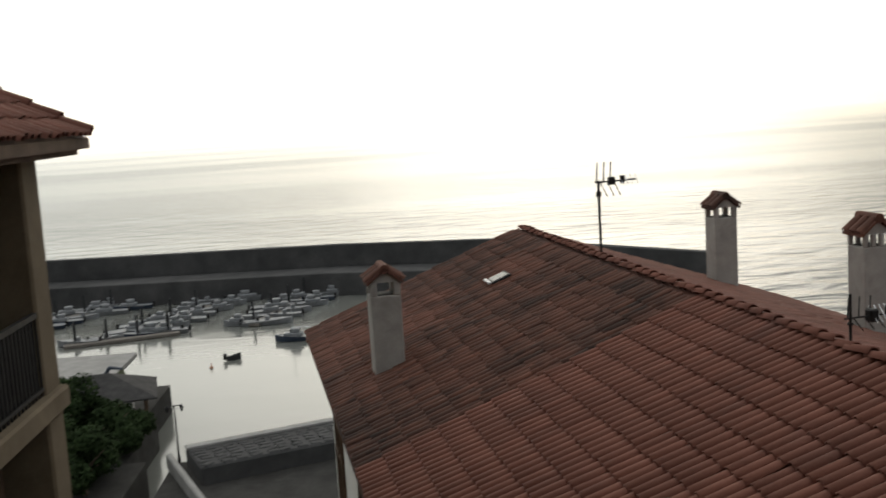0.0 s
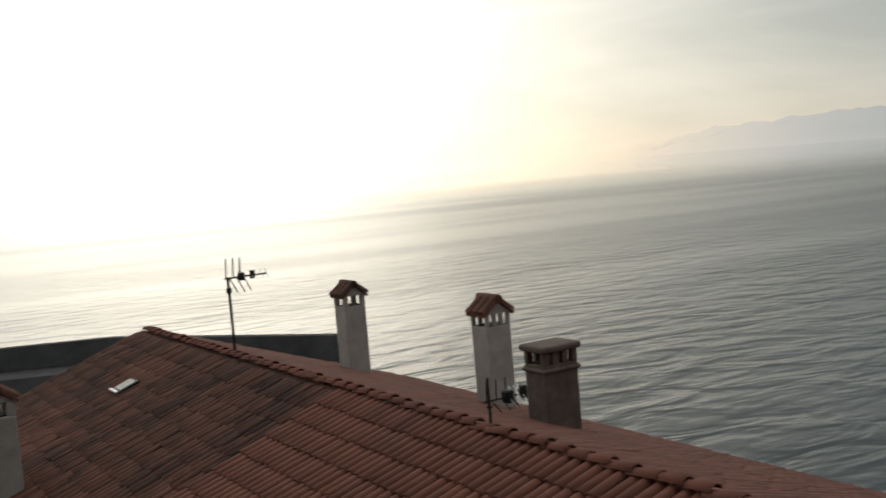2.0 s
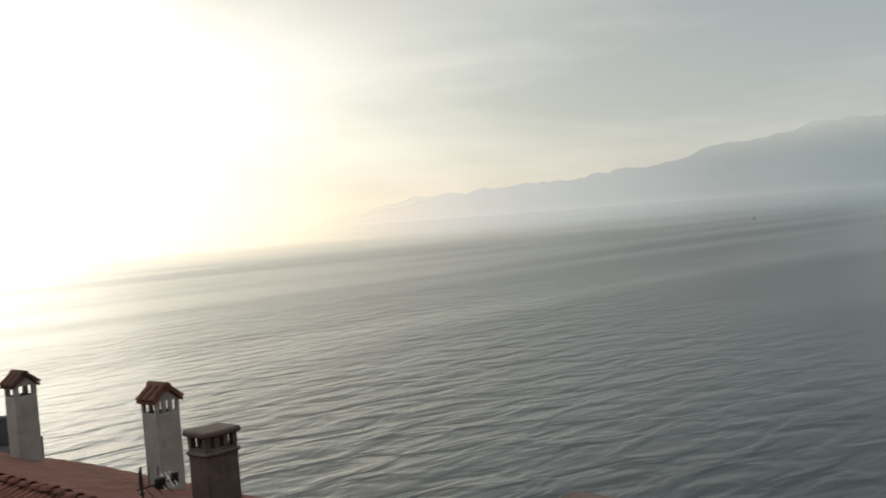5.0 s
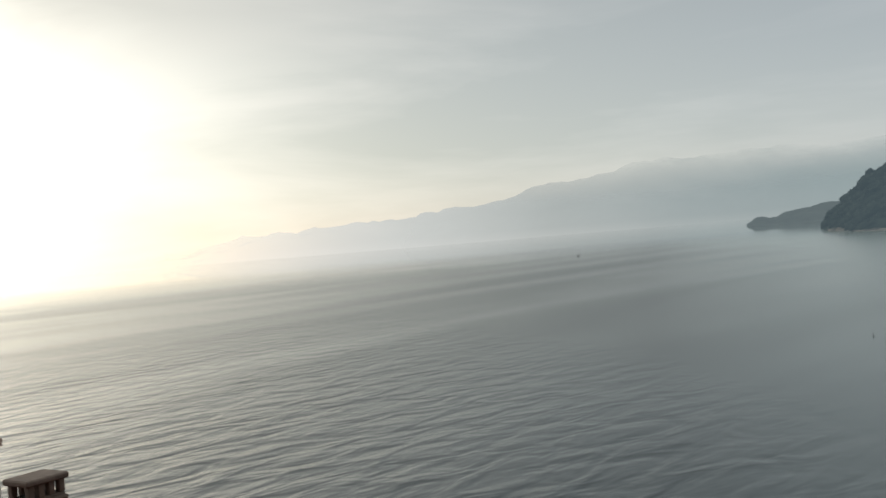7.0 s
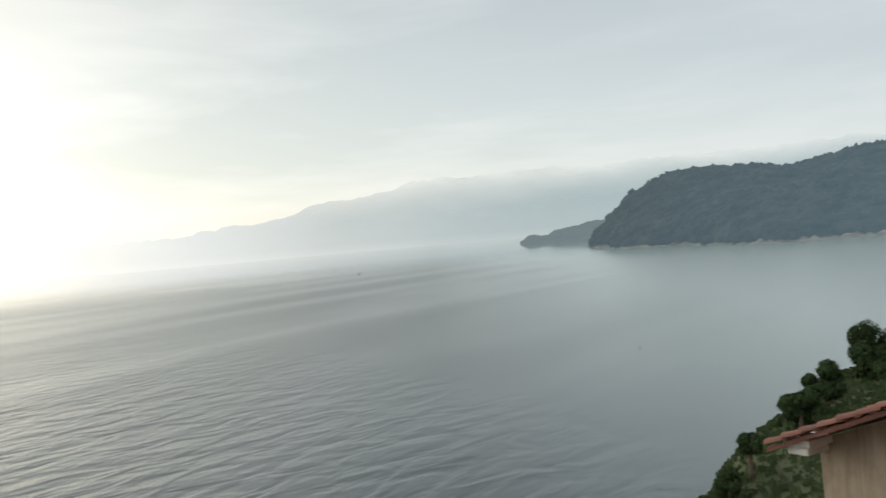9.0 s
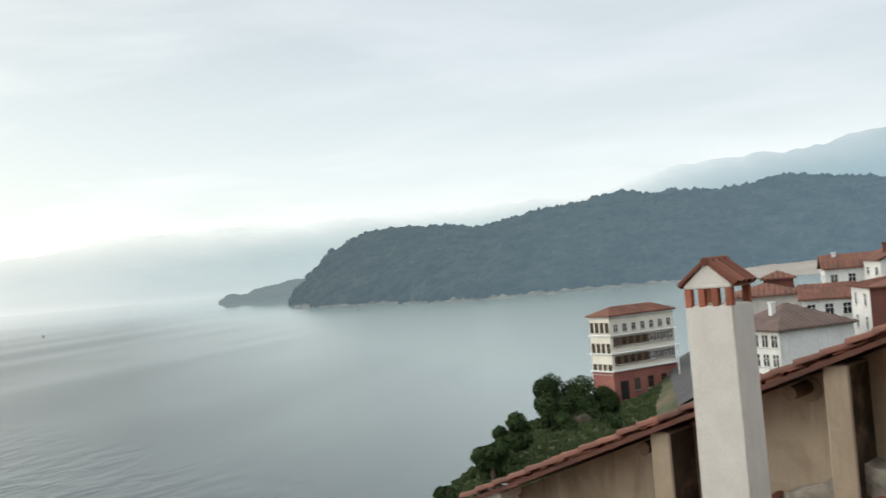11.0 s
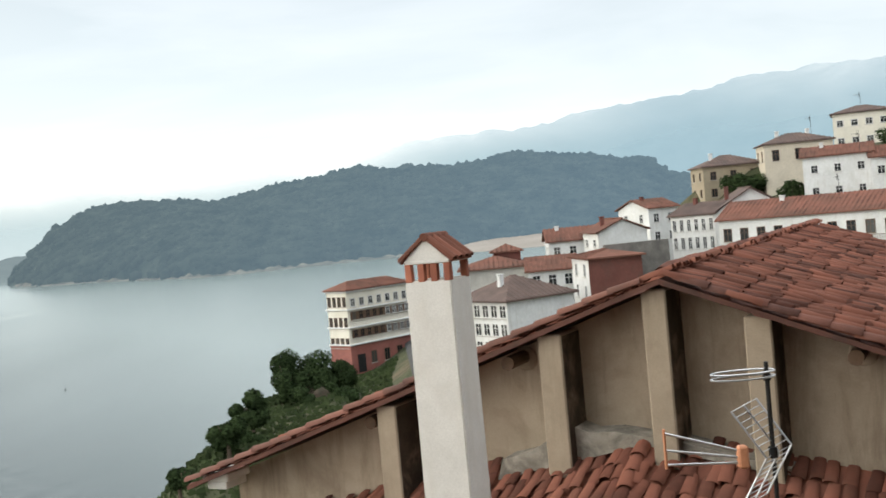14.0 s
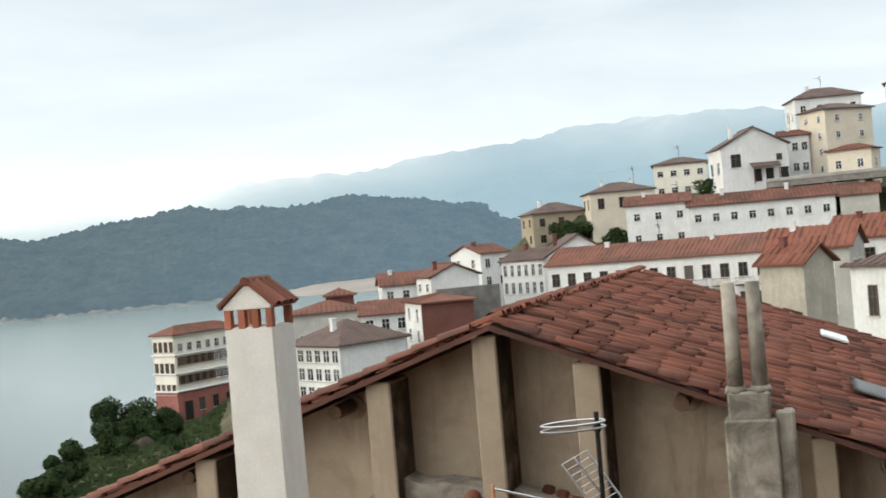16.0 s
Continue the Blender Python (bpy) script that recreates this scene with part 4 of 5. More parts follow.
part("roof_old", slab(-LW, -LD, -0.15, 8.0), M["tile_old"], near_house, "mossy dark old roof slope")
part("roof_new", slab(-LW, -LD, 8.0, HLEN), M["tile_old"], near_house)
part("roof_back", slab(RW, -RD, -0.15, HLEN), M["tile_new"], near_house)
left_up = Vector((0, LW, LD))
tile_field(near_house, slope_frame((-0.15, -LW, -LD), (1, 0, 0), left_up), 8.15, left_up.length, M["tile_old"], dx=0.14, dy=0.33, jitter=0.010, seed=11, arch=0.5, lift=0.009)
tile_field(near_house, slope_frame((8.0, -LW, -LD), (1, 0, 0), left_up), HLEN - 8.0, left_up.length, M["tile_new"], dx=0.135, dy=0.34, single=(0.6, 3.7), jitter=0.004, seed=12, arch=0.7)
right_up = Vector((0, -RW, RD))
tile_field(near_house, slope_frame((HLEN, RW, -RD), (-1, 0, 0), right_up), HLEN + 0.15, right_up.length, M["tile_new"], dx=0.14, dy=0.34, jitter=0.006, seed=13, arch=0.6)
ridge_caps(near_house, (HLEN, 0, 0.03), (-0.1, 0, 0.03), M["tile_new"], 0.27, 0.068)


def hood(parent, m, w, d, h, cap_rise, slots, wall, tile, head=0.24, t=0.075):
    """A chimney: rendered shaft, a head with open slots between small posts, and a tiled hood."""
    ob = tagged(empty("chimney", m), parent, "chimney", "chimneys of the near house")
    bm = bmesh.new()
    box(bm, (-w / 2, -d / 2, -3.0), (w / 2, d / 2, h - head), bevel=0.015)
    part("shaft", bm, wall, ob)
    part("neck", boxes(((-w / 2 + 0.06, -d / 2 + 0.06, h - head - 0.02), (w / 2 - 0.06, d / 2 - 0.06, h - head + 0.012))), M["dark"], ob)
    for sx in range(slots + 1):
        x = -w / 2 + t / 2 + sx * (w - t) / slots
        for y in (-d / 2 + t / 2, d / 2 - t / 2):
            part("post", boxes(((x - t / 2, y - t / 2, h - head), (x + t / 2, y + t / 2, h)), bevel=0.008), wall, ob)
    o = 0.045
    if cap_rise:
        part("hood_gable", prism([(-w / 2, -d / 2, h), (w / 2, -d / 2, h), (0, -d / 2, h + cap_rise * 0.86)], (0, d, 0)), wall, ob)
        for s in (-1, 1):
            a = Vector((s * (w / 2 + o), 0, h - 0.03))
            b = Vector((0, 0, h + cap_rise))
            bm = prism([(a.x, -d / 2 - o, a.z), (b.x, -d / 2 - o, b.z), (b.x, d / 2 + o, b.z), (a.x, d / 2 + o, a.z)], (0, 0, 0.045))
            cap = part("hood", bm, tile, ob, "tiled hood")
            n = max(2, int((d + 2 * o) / 0.16))
            v, f = tile_shape(0.075, (b - a).length + 0.02, 0.015)
            me = bpy.data.meshes.new("hood_tile")
            me.from_pydata(v, [], f)
            me.materials.append(tile)
            for i in range(n):
                up = (b - a).normalized()
                fr = slope_frame((a.x, -d / 2 - o + (i + 0.5) * (d + 2 * o) / n, a.z + 0.04), (0, -s, 0), up)
                if fr.to_3x3().col[2].z < 0:
                    fr = slope_frame((a.x, -d / 2 - o + (i + 0.5) * (d + 2 * o) / n, a.z + 0.04), (0, s, 0), up)
                share("hood_tile", me, cap, fr)
        cm = bmesh.new()
        rod(cm, (0, -d / 2 - o, h + cap_rise + 0.02), (0, d / 2 + o, h + cap_rise + 0.02), 0.07, seg=10)
        part("hood_ridge", cm, tile, ob)
    else:
        part("cap", boxes(((-w / 2 - o, -d / 2 - o, h), (w / 2 + o, d / 2 + o, h + 0.08)), ((-w / 2 - 0.03, -d / 2 - 0.03, h - head - 0.10), (w / 2 + 0.03, d / 2 + 0.03, h - head - 0.04)), bevel=0.02), wall, ob)
    return ob


def on_h(x, y, z=0.0, rz=0.0):
    return H0 @ pose(x, y, z, 0, 0, rz)


hood("grey rendered chimney with a small tiled hood on the mossy slope", on_h(4.63, -3.27, 0.0, 90), 0.43, 0.43, 0.0, 0.17, 1, M["chimney_grey"], M["tile_old"], 0.19, 0.10)
hood("pale rendered chimney with tiled hood and one opening", on_h(1.78, 3.24, 0.0, 90), 0.42, 0.42, 0.31, 0.19, 1, M["chimney_grey"], M["tile_old"], 0.18, 0.085)
hood("pale rendered chimney with tiled hood and three openings", on_h(5.98, 3.47, 0.0, 90), 0.425, 0.425, 0.26, 0.20, 3, M["chimney_grey"], M["tile_old"], 0.18, 0.06)
hood("broad brown chimney with a flat slab cap", on_h(8.49, 2.66, 0.0, 90), 0.52, 0.42, 0.10, 0.0, 3, M["chimney_brown"], M["tile_old"], 0.16, 0.085)

# ---------------------------------------------------------------- the neighbour with the tan gable
G0 = basis((13.73, -2.74, 31.13), (0.891, -0.454, 0))
gable_house = tagged(empty("house", G0), "old house with tan gable wall, pilasters and red curved tiles", "house")
GL, LY, LZ, RY, RZ = 14.6, 8.18, -2.95, -9.5, -3.6
part("wall", prism([(0.72, LY - 0.4, LZ - 0.0), (0.72, 0, -0.14), (0.72, RY + 0.4, RZ), (0.72, RY + 0.4, -14), (0.72, LY - 0.4, -14)], (0.3, 0, 0)), M["tan"], gable_house)
part("back_wall", boxes(((GL - 0.6, RY + 0.5, -14), (GL - 0.3, LY - 0.5, RZ))), M["tan"], gable_house)
part("side_wall", boxes(((1.02, LY - 0.7, -14), (GL - 0.6, LY - 0.4, LZ - 0.1))), M["tan"], gable_house)
part("side_wall", boxes(((1.02, RY + 0.4, -14), (GL - 0.6, RY + 0.7, RZ - 0.1))), M["tan"], gable_house)


def rake(y):
    return LZ / LY * y if y > 0 else RZ / RY * y


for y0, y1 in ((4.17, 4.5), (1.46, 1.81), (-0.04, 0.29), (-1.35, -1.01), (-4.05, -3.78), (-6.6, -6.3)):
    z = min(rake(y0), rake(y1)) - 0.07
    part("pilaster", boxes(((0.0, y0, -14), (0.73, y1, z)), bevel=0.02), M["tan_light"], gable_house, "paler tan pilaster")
    # thin dark slab: shade of the side face put into colour, with staining
    part("stained_side", boxes(((0.025, y0 - 0.005, -6.0), (0.72, y0 + 0.01, z - 0.03))), M["side_shade"], gable_house, "pilaster's shaded side, painted dark with some staining")
for y in (4.68, 2.33, -2.3, -4.7):
    bm = bmesh.new()
    z = rake(y) - 0.27
    rod(bm, (0.75, y, z), (0.10, y, z - 0.01), 0.10, seg=10)
    part("beam_end", bm, M["wood"], gable_house, "dark round timber beam end")
    ring = bmesh.new()
    rod(ring, (0.73, y - 0.03, z - 0.03), (0.695, y - 0.03, z - 0.03), 0.19, 0.165, 14)
    part("mortar_patch", ring, M["tan_light"], gable_house, "rough mortar round the beam end")
part("eave_block", boxes(((0.0, 7.42, LZ + 0.02), (0.6, 7.95, LZ + 0.16)), ((0.05, 7.5, LZ - 0.12), (0.6, 7.9, LZ + 0.02)), bevel=0.02), M["render_white"], gable_house, "white block under the eave")
part("roof_left", prism([(-0.12, 0, -0.03), (GL, 0, -0.03), (GL, LY, LZ - 0.03), (-0.12, LY, LZ - 0.03)], (0, 0, -0.07)), M["tile_verge"], gable_house)
part("roof_right", prism([(-0.12, 0, -0.03), (GL, 0, -0.03), (GL, RY, RZ - 0.03), (-0.12, RY, RZ - 0.03)], (0, 0, -0.07)), M["tile_verge"], gable_house)
lu = Vector((0, -LY, -LZ))
ru = Vector((0, -RY, -RZ))
tile_field(gable_house, slope_frame((GL, LY, LZ), (-1, 0, 0), lu), GL + 0.15, lu.length, M["tile_red"], dx=0.21, dy=0.40, jitter=0.02, seed=21)
tile_field(gable_house, slope_frame((-0.15, RY, RZ), (1, 0, 0), ru), GL + 0.15, ru.length, M["tile_red"], dx=0.21, dy=0.40, single=(0.0, 2.6), jitter=0.034, seed=22)
ridge_caps(gable_house, (GL, 0, 0.02), (-0.1, 0, 0.02), M["tile_red"], 0.36, 0.12)
ridge_caps(gable_house, (-0.06, LY, LZ), (-0.06, 0.1, -0.02), M["tile_verge"], 0.38, 0.10, "verge_tile")
ridge_caps(gable_house, (-0.06, RY, RZ), (-0.06, -0.1, -0.02), M["tile_verge"], 0.38, 0.10, "verge_tile")

for yy, zz in ((LY, LZ), (RY, RZ)):
    ridge_caps(gable_house, (-0.03, yy * 0.995, zz - 0.10), (-0.03, 0.0, -0.12), M["tile_verge"], 0.40, 0.085, "verge_tile", 9)
# the lower roof at the foot of the gable
low_roof = tagged(empty("lean_to_roof", G0 @ pose(0.25, 0, -0.07)), "low roof of red curved tiles at the foot of the tan wall", "roof")
part("deck", prism([(0.5, 6.0, -3.335), (0.5, 0.5, -2.105), (-6.0, 0.5, -4.6), (-6.0, 6.0, -5.8)], (0, 0, -0.15)), M["tile_red"], low_roof)
part("deck", prism([(0.5, -7.0, -3.485), (0.5, 0.5, -2.105), (-6.0, 0.5, -4.6), (-6.0, -7.0, -6.0)], (0, 0, -0.15)), M["tile_red"], low_roof)
nu = Vector((6.4, 0, 2.457))
tile_field(low_roof, slope_frame((-6.0, 6.0, -5.8 + 0.03), Vector((0, -5.5, 1.22)), nu), 5.6, nu.length, M["tile_red"], dx=0.19, dy=0.38, jitter=0.03, seed=31, arch=0.42)
tile_field(low_roof, slope_frame((-6.0, 0.5, -4.6 + 0.03), Vector((0, -7.5, -1.4)), nu), 7.6, nu.length, M["tile_red"], dx=0.21, dy=0.40, single=(0.0, 3.6), jitter=0.03, seed=32, arch=0.42)
ridge_caps(low_roof, (-6.0, 0.5, -4.57), (0.1, 0.5, -2.2), M["tile_red"], 0.36, 0.12)
part("flashing", prism([(-0.02, 2.7, -2.75), (-0.02, 2.6, -2.45), (-0.02, 2.2, -2.36), (-0.02, 1.8, -2.12), (-0.02, 1.45, -1.98), (-0.02, 1.25, -2.06), (-0.02, 0.9, -2.04), (-0.02, 0.5, -2.10), (-0.02, 0.0, -2.16), (-0.02, -0.6, -2.32), (-0.02, -1.4, -2.50), (-0.02, -1.4, -2.62), (-0.02, 0.5, -2.22)], (0.52, 0, 0)), M["cement"], low_roof, "rough grey cement along the wall foot")

# tall white chimney in front of the gable
CW = basis((11.37, 0.13, 29.21), (-0.405, -0.915, 0))
white_chimney = tagged(empty("chimney", CW), "tall white rendered chimney with brick posts and a tiled hood", "chimney")
bm = bmesh.new()
vs = [bm.verts.new((sx * w, sy * w, z)) for z, w in ((-1.5, 0.276), (0.0, 0.274), (2.28, 0.266)) for sx, sy in ((-1, -1), (1, -1), (1, 1), (-1, 1))]
for k in (0, 4):
    for i in range(4):
        j = (i + 1) % 4
        bm.faces.new((vs[k + i], vs[k + j], vs[k + 4 + j], vs[k + 4 + i]))
bm.faces.new(vs[8:])
bm.faces.new(vs[:4][::-1])
bmesh.ops.bevel(bm, geom=list(bm.edges), offset=0.015, segments=2, affect="EDGES")
part("shaft", bm, M["render_white"], white_chimney)
for i in range(4):
    for j in range(4):
        if j == 0 or (i in (0, 3) and j == 3):
            x, y = -0.225 + i * 0.15, -0.225 + j * 0.15
            part("brick_post", boxes(((x - 0.038, y - 0.038, 2.27), (x + 0.038, y + 0.038, 2.46)), bevel=0.006), M["brick"], white_chimney)
part("hood_base", boxes(((-0.268, -0.268, 2.46), (0.268, 0.268, 2.50)), bevel=0.008), M["render_white"], white_chimney)
part("hood_gable", prism([(-0.262, -0.264, 2.5), (0.262, -0.264, 2.5), (0, -0.264, 2.725)], (0, 0.528, 0)), M["render_white"], white_chimney)
for s in (-1, 1):
    a, b = Vector((s * 0.300, 0, 2.470)), Vector((0, 0, 2.73))
    hd = part("hood", prism([a + Vector((0, -0.285, 0)), b + Vector((0, -0.285, 0)), b + Vector((0, 0.285, 0)), a + Vector((0, 0.285, 0))], (0, 0, 0.02)), M["tile_red"], white_chimney, "red tiled hood")
    v, f = tile_shape(0.072, (b - a).length + 0.01, 0.008)
    me = bpy.data.meshes.new("hood_tile")
    me.from_pydata(v, [], f)
    me.materials.append(M["tile_red"])
    for i in range(4):
        share("hood_tile", me, hd, slope_frame(a + Vector((0, -0.225 + i * 0.15, 0.008)), (0, s, 0), b - a))
bm = bmesh.new()
rod(bm, (0, -0.288, 2.742), (0, 0.288, 2.742), 0.045, seg=10)
part("hood_ridge", bm, M["tile_red"], white_chimney)

# ---------------------------------------------------------------- the house beside the harbour view
B0 = Matrix.Translation((-4.07, 12.3, 27.5))
side_house = tagged(empty("house", B0), "cream house with a tiled eave and loggias with dark iron rails", "house")
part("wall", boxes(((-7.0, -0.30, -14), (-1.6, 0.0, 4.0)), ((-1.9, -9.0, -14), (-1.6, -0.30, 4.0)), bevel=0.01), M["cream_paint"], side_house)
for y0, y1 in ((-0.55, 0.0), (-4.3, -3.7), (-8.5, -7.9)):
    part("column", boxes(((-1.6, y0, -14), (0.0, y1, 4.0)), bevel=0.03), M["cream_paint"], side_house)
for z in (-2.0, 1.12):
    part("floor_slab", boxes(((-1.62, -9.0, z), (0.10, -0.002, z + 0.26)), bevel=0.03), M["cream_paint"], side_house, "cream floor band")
for z in (1.38, -1.74):
    for y0, y1 in ((-3.7, -0.55), (-7.9, -4.3)):
        bm = boxes(((-0.06, y0, z + 0.88), (0.0, y1, z + 0.94)), ((-0.05, y0, z + 0.06), (-0.01, y1, z + 0.10)))
        n = int((y1 - y0) / 0.11)
        rail = part("rail", bm, M["iron"], side_house, "dark iron rail")
        bar = mesh_of("baluster", boxes(((-0.04, -0.012, z), (-0.02, 0.012, z + 0.9))), M["iron"])
        for k in range(n + 1):
            share("baluster", bar, rail, Matrix.Translation((0, y0 + (y1 - y0) * k / n, 0)))
        part("rail_panel", boxes(((-0.075, y0 + 0.02, z + 0.05), (-0.065, y1 - 0.02, z + 0.86))), M["iron"], rail)
# dark panels added across the loggias to stand in for their deep shade
for z, h in ((1.4, 2.55), (-1.7, 2.75)):
    for y0, y1 in ((-3.65, -0.60), (-7.85, -4.35)):
        for k in range(6):
            part("shutter", boxes(((-0.62, y0 + (y1 - y0) * k / 6 + 0.01, z), (-0.55, y0 + (y1 - y0) * (k + 1) / 6 - 0.01, z + h)), bevel=0.01), M["wood"], side_house, "dark brown panel added for the loggia's shade")
part("eave", prism([(0.44, 0.65, 4.05), (0.44, -9.2, 4.05), (-7.5, -9.2, 8.15), (-7.5, 0.65, 8.15)], (0, 0, 0.12)), M["wood"], side_house)
su = Vector((-8.08, 0, 4.1))
tile_field(side_house, slope_frame((0.46, -9.2, 4.18), (0, 1, 0), su), 9.85, su.length, M["tile_new"], jitter=0.012, seed=41)
ridge_caps(side_house, (0.46, 0.60, 4.2), (-7.4, 0.60, 8.26), M["tile_new"], 0.38, 0.11, "verge_tile")
part("soffit", boxes(((-1.6, -9.0, 3.985), (0.32, 0.55, 4.05))), M["wood"], side_house, "dark timber soffit")

# ---------------------------------------------------------------- an unseen house added behind the viewpoint to block skylight
K0 = basis((-1.75, -2.9, 0.0), (math.cos(radians(-50)), math.sin(radians(-50)), 0))
sky_blocker = tagged(empty("house", K0), "unseen cream house front added behind the viewpoint to block sky", "house")
part("wall", boxes(((-8.0, -9.0, 12), (11.0, -0.3, 44.0)), bevel=0.02), M["cream_paint"], sky_blocker)
part("roof", prism([(-8.6, 0.3, 43.9), (11.6, 0.3, 43.9), (11.6, -9.6, 46.6), (-8.6, -9.6, 46.6)], (0, 0, 0.2)), M["tile_new"], sky_blocker)
for x in (-2.5, 1.5, 5.0):
    window(sky_blocker, pose(x, -0.3, 34.2, 0, 0, 180), 1.1, 1.9, "brown")

# ---------------------------------------------------------------- harbour
bw = tagged(empty("breakwater"), "long dark stone breakwater with a parapet", "breakwater")
pts = [(-150, 208), (-64, 201), (-10, 196), (18, 188), (47, 155)]
for (xa, ya), (xb, yb) in zip(pts, pts[1:]):
    d = Vector((xb - xa, yb - ya, 0))
    m = basis((xa, ya, 0.012 * (xa > -100) + 0.015 * (xa > -20) + 0.012 * (xa > 10)), d)
    part("parapet", boxes(((-0.4, 0, 4.0), (d.length + 0.4, 1.6, 8.0)), m=m, bevel=0.08), M["harbour_stone"], bw)
    part("platform", boxes(((-0.6, -8, -3), (d.length + 0.6, 6, 4.0)), m=m, bevel=0.1), M["harbour_stone"], bw)

# ---------------------------------------------------------------- harbour quay, pavilion, boats
tagged(part("quay", boxes(((-60, 74.5, -2), (-22.4, 90.8, 3.06)), ((-19.9, 74.5, -2), (4, 90.0, 3.06)), ((-60, 90.8, -2), (-24.2, 104, 3.05)), ((-60, 104, -2), (-25.6, 118, 3.04)), bevel=0.06), M["quay_stone"]),
       "grey stone quay around the inner harbour", "quay", kind="structure")
tagged(part("pavement", boxes(((-60, 118, 2.4), (-33.5, 137, 3.03)), bevel=0.06), M["concrete"]), "pale concrete landing beside the basin", "pavement", kind="structure")
mole = tagged(empty("harbour_wall", basis((-18.6, 88.9, 3.0), (12.2, 5.0, 0))), "broad rough stone harbour wall with a pale coping", "wall")
part("body", boxes(((0, -6.0, -3), (34, 0, 1.6)), bevel=0.15), M["harbour_stone"], mole)
part("coping", boxes(((0, -0.9, 1.6), (34, 0.05, 1.85)), bevel=0.05), M["concrete"], mole, "pale coping")
part("kerb", boxes(((-1.6, -14.0, 0.0), (-1.1, 0.4, 1.3)), bevel=0.12), M["concrete"], mole, "pale end wall")
rnd = random.Random(8)
stone = mesh_of("stone", boxes(((-0.5, -0.35, -0.12), (0.5, 0.35, 0.12)), bevel=0.1), M["harbour_stone"])
for i in range(26):
    for j in range(6):
        share("stone", stone, mole, pose(0.8 + i * 1.28 + rnd.uniform(-0.2, 0.2), -1.5 - j * 0.8, 1.58, rnd.gauss(0, 4), rnd.gauss(0, 4), rnd.gauss(0, 9)))


def street_lamp(m):
    ob = tagged(empty("street_lamp", m), "dark iron harbour lamp post with two lanterns", "street lamp")
    bm = bmesh.new()
    rod(bm, (0, 0, 0), (0, 0, 5.1), 0.09, 0.055)
    rod(bm, (0, 0, 0), (0, 0, 0.7), 0.16, 0.11)
    part("post", bm, M["iron"], ob)
    bm = bmesh.new()
    rod(bm, (-0.6, 0, 5.05), (0.6, 0, 5.05), 0.035)
    rod(bm, (-0.35, 0, 4.7), (0, 0, 5.0), 0.02)
    rod(bm, (0.35, 0, 4.7), (0, 0, 5.0), 0.02)
    part("arm", bm, M["iron"], ob)
    for s in (-0.6, 0.6):
        bm = bmesh.new()
        rod(bm, (s, 0, 4.55), (s, 0, 4.95), 0.10, 0.17, 6)
        rod(bm, (s, 0, 4.95), (s, 0, 5.15), 0.2, 0.04, 6)
        part("lantern", bm, M["iron"], ob)


street_lamp(Matrix.Translation((-19.4, 89.9, 3.0)) @ pose(0, 0, 0, 0, 0, 10))

pav = tagged(empty("pavilion", Matrix.Translation((-29.4, 104.0, 3.0)) @ pose(0, 0, 0, 0, 0, 12)), "small open pavilion with a slate roof on the quay", "pavilion")
part("roof", roof_mesh(9.0, 7.0, 1.9, "hip", 0.9, 0.15), M["hut_roof"], pav).matrix_local = Matrix.Translation((-4.5, -3.5, 3.0))
for x in (-4.2, 0.0, 4.2):
    for y in (-3.2, 3.2):
        bm = bmesh.new()
        rod(bm, (x, y, 0), (x, y, 3.05), 0.12)
        part("post", bm, M["wood"], pav)
part("counter", boxes(((-3.0, -2.0, 0), (3.0, 2.0, 2.4)), bevel=0.05), M["render_white"], pav)

crane = tagged(empty("boat_crane", Matrix.Translation((-30.6, 110.5, 3.0)) @ pose(0, 0, 0, 0, 0, -15) @ Matrix.Diagonal((0.66, 0.66, 0.66, 1))), "blue-grey boat crane with a bent arm on the quay", "crane")
part("column", boxes(((-0.6, -0.6, 0), (0.6, 0.6, 5.2)), ((-0.9, -0.9, 2.2), (0.9, 0.9, 3.6)), bevel=0.1), M["boat_blue"], crane)
bm = bmesh.new()
rod(bm, (0, 0, 5.0), (1.0, 0, 6.4), 0.35, 0.28)
rod(bm, (0.9, 0, 6.4), (3.2, 0, 6.2), 0.28, 0.18)
part("arm", bm, M["boat_blue"], crane)
bm = bmesh.new()
rod(bm, (3.0, 0, 6.1), (3.0, 0, 4.4), 0.04)
part("cable", bm, M["iron"], crane)


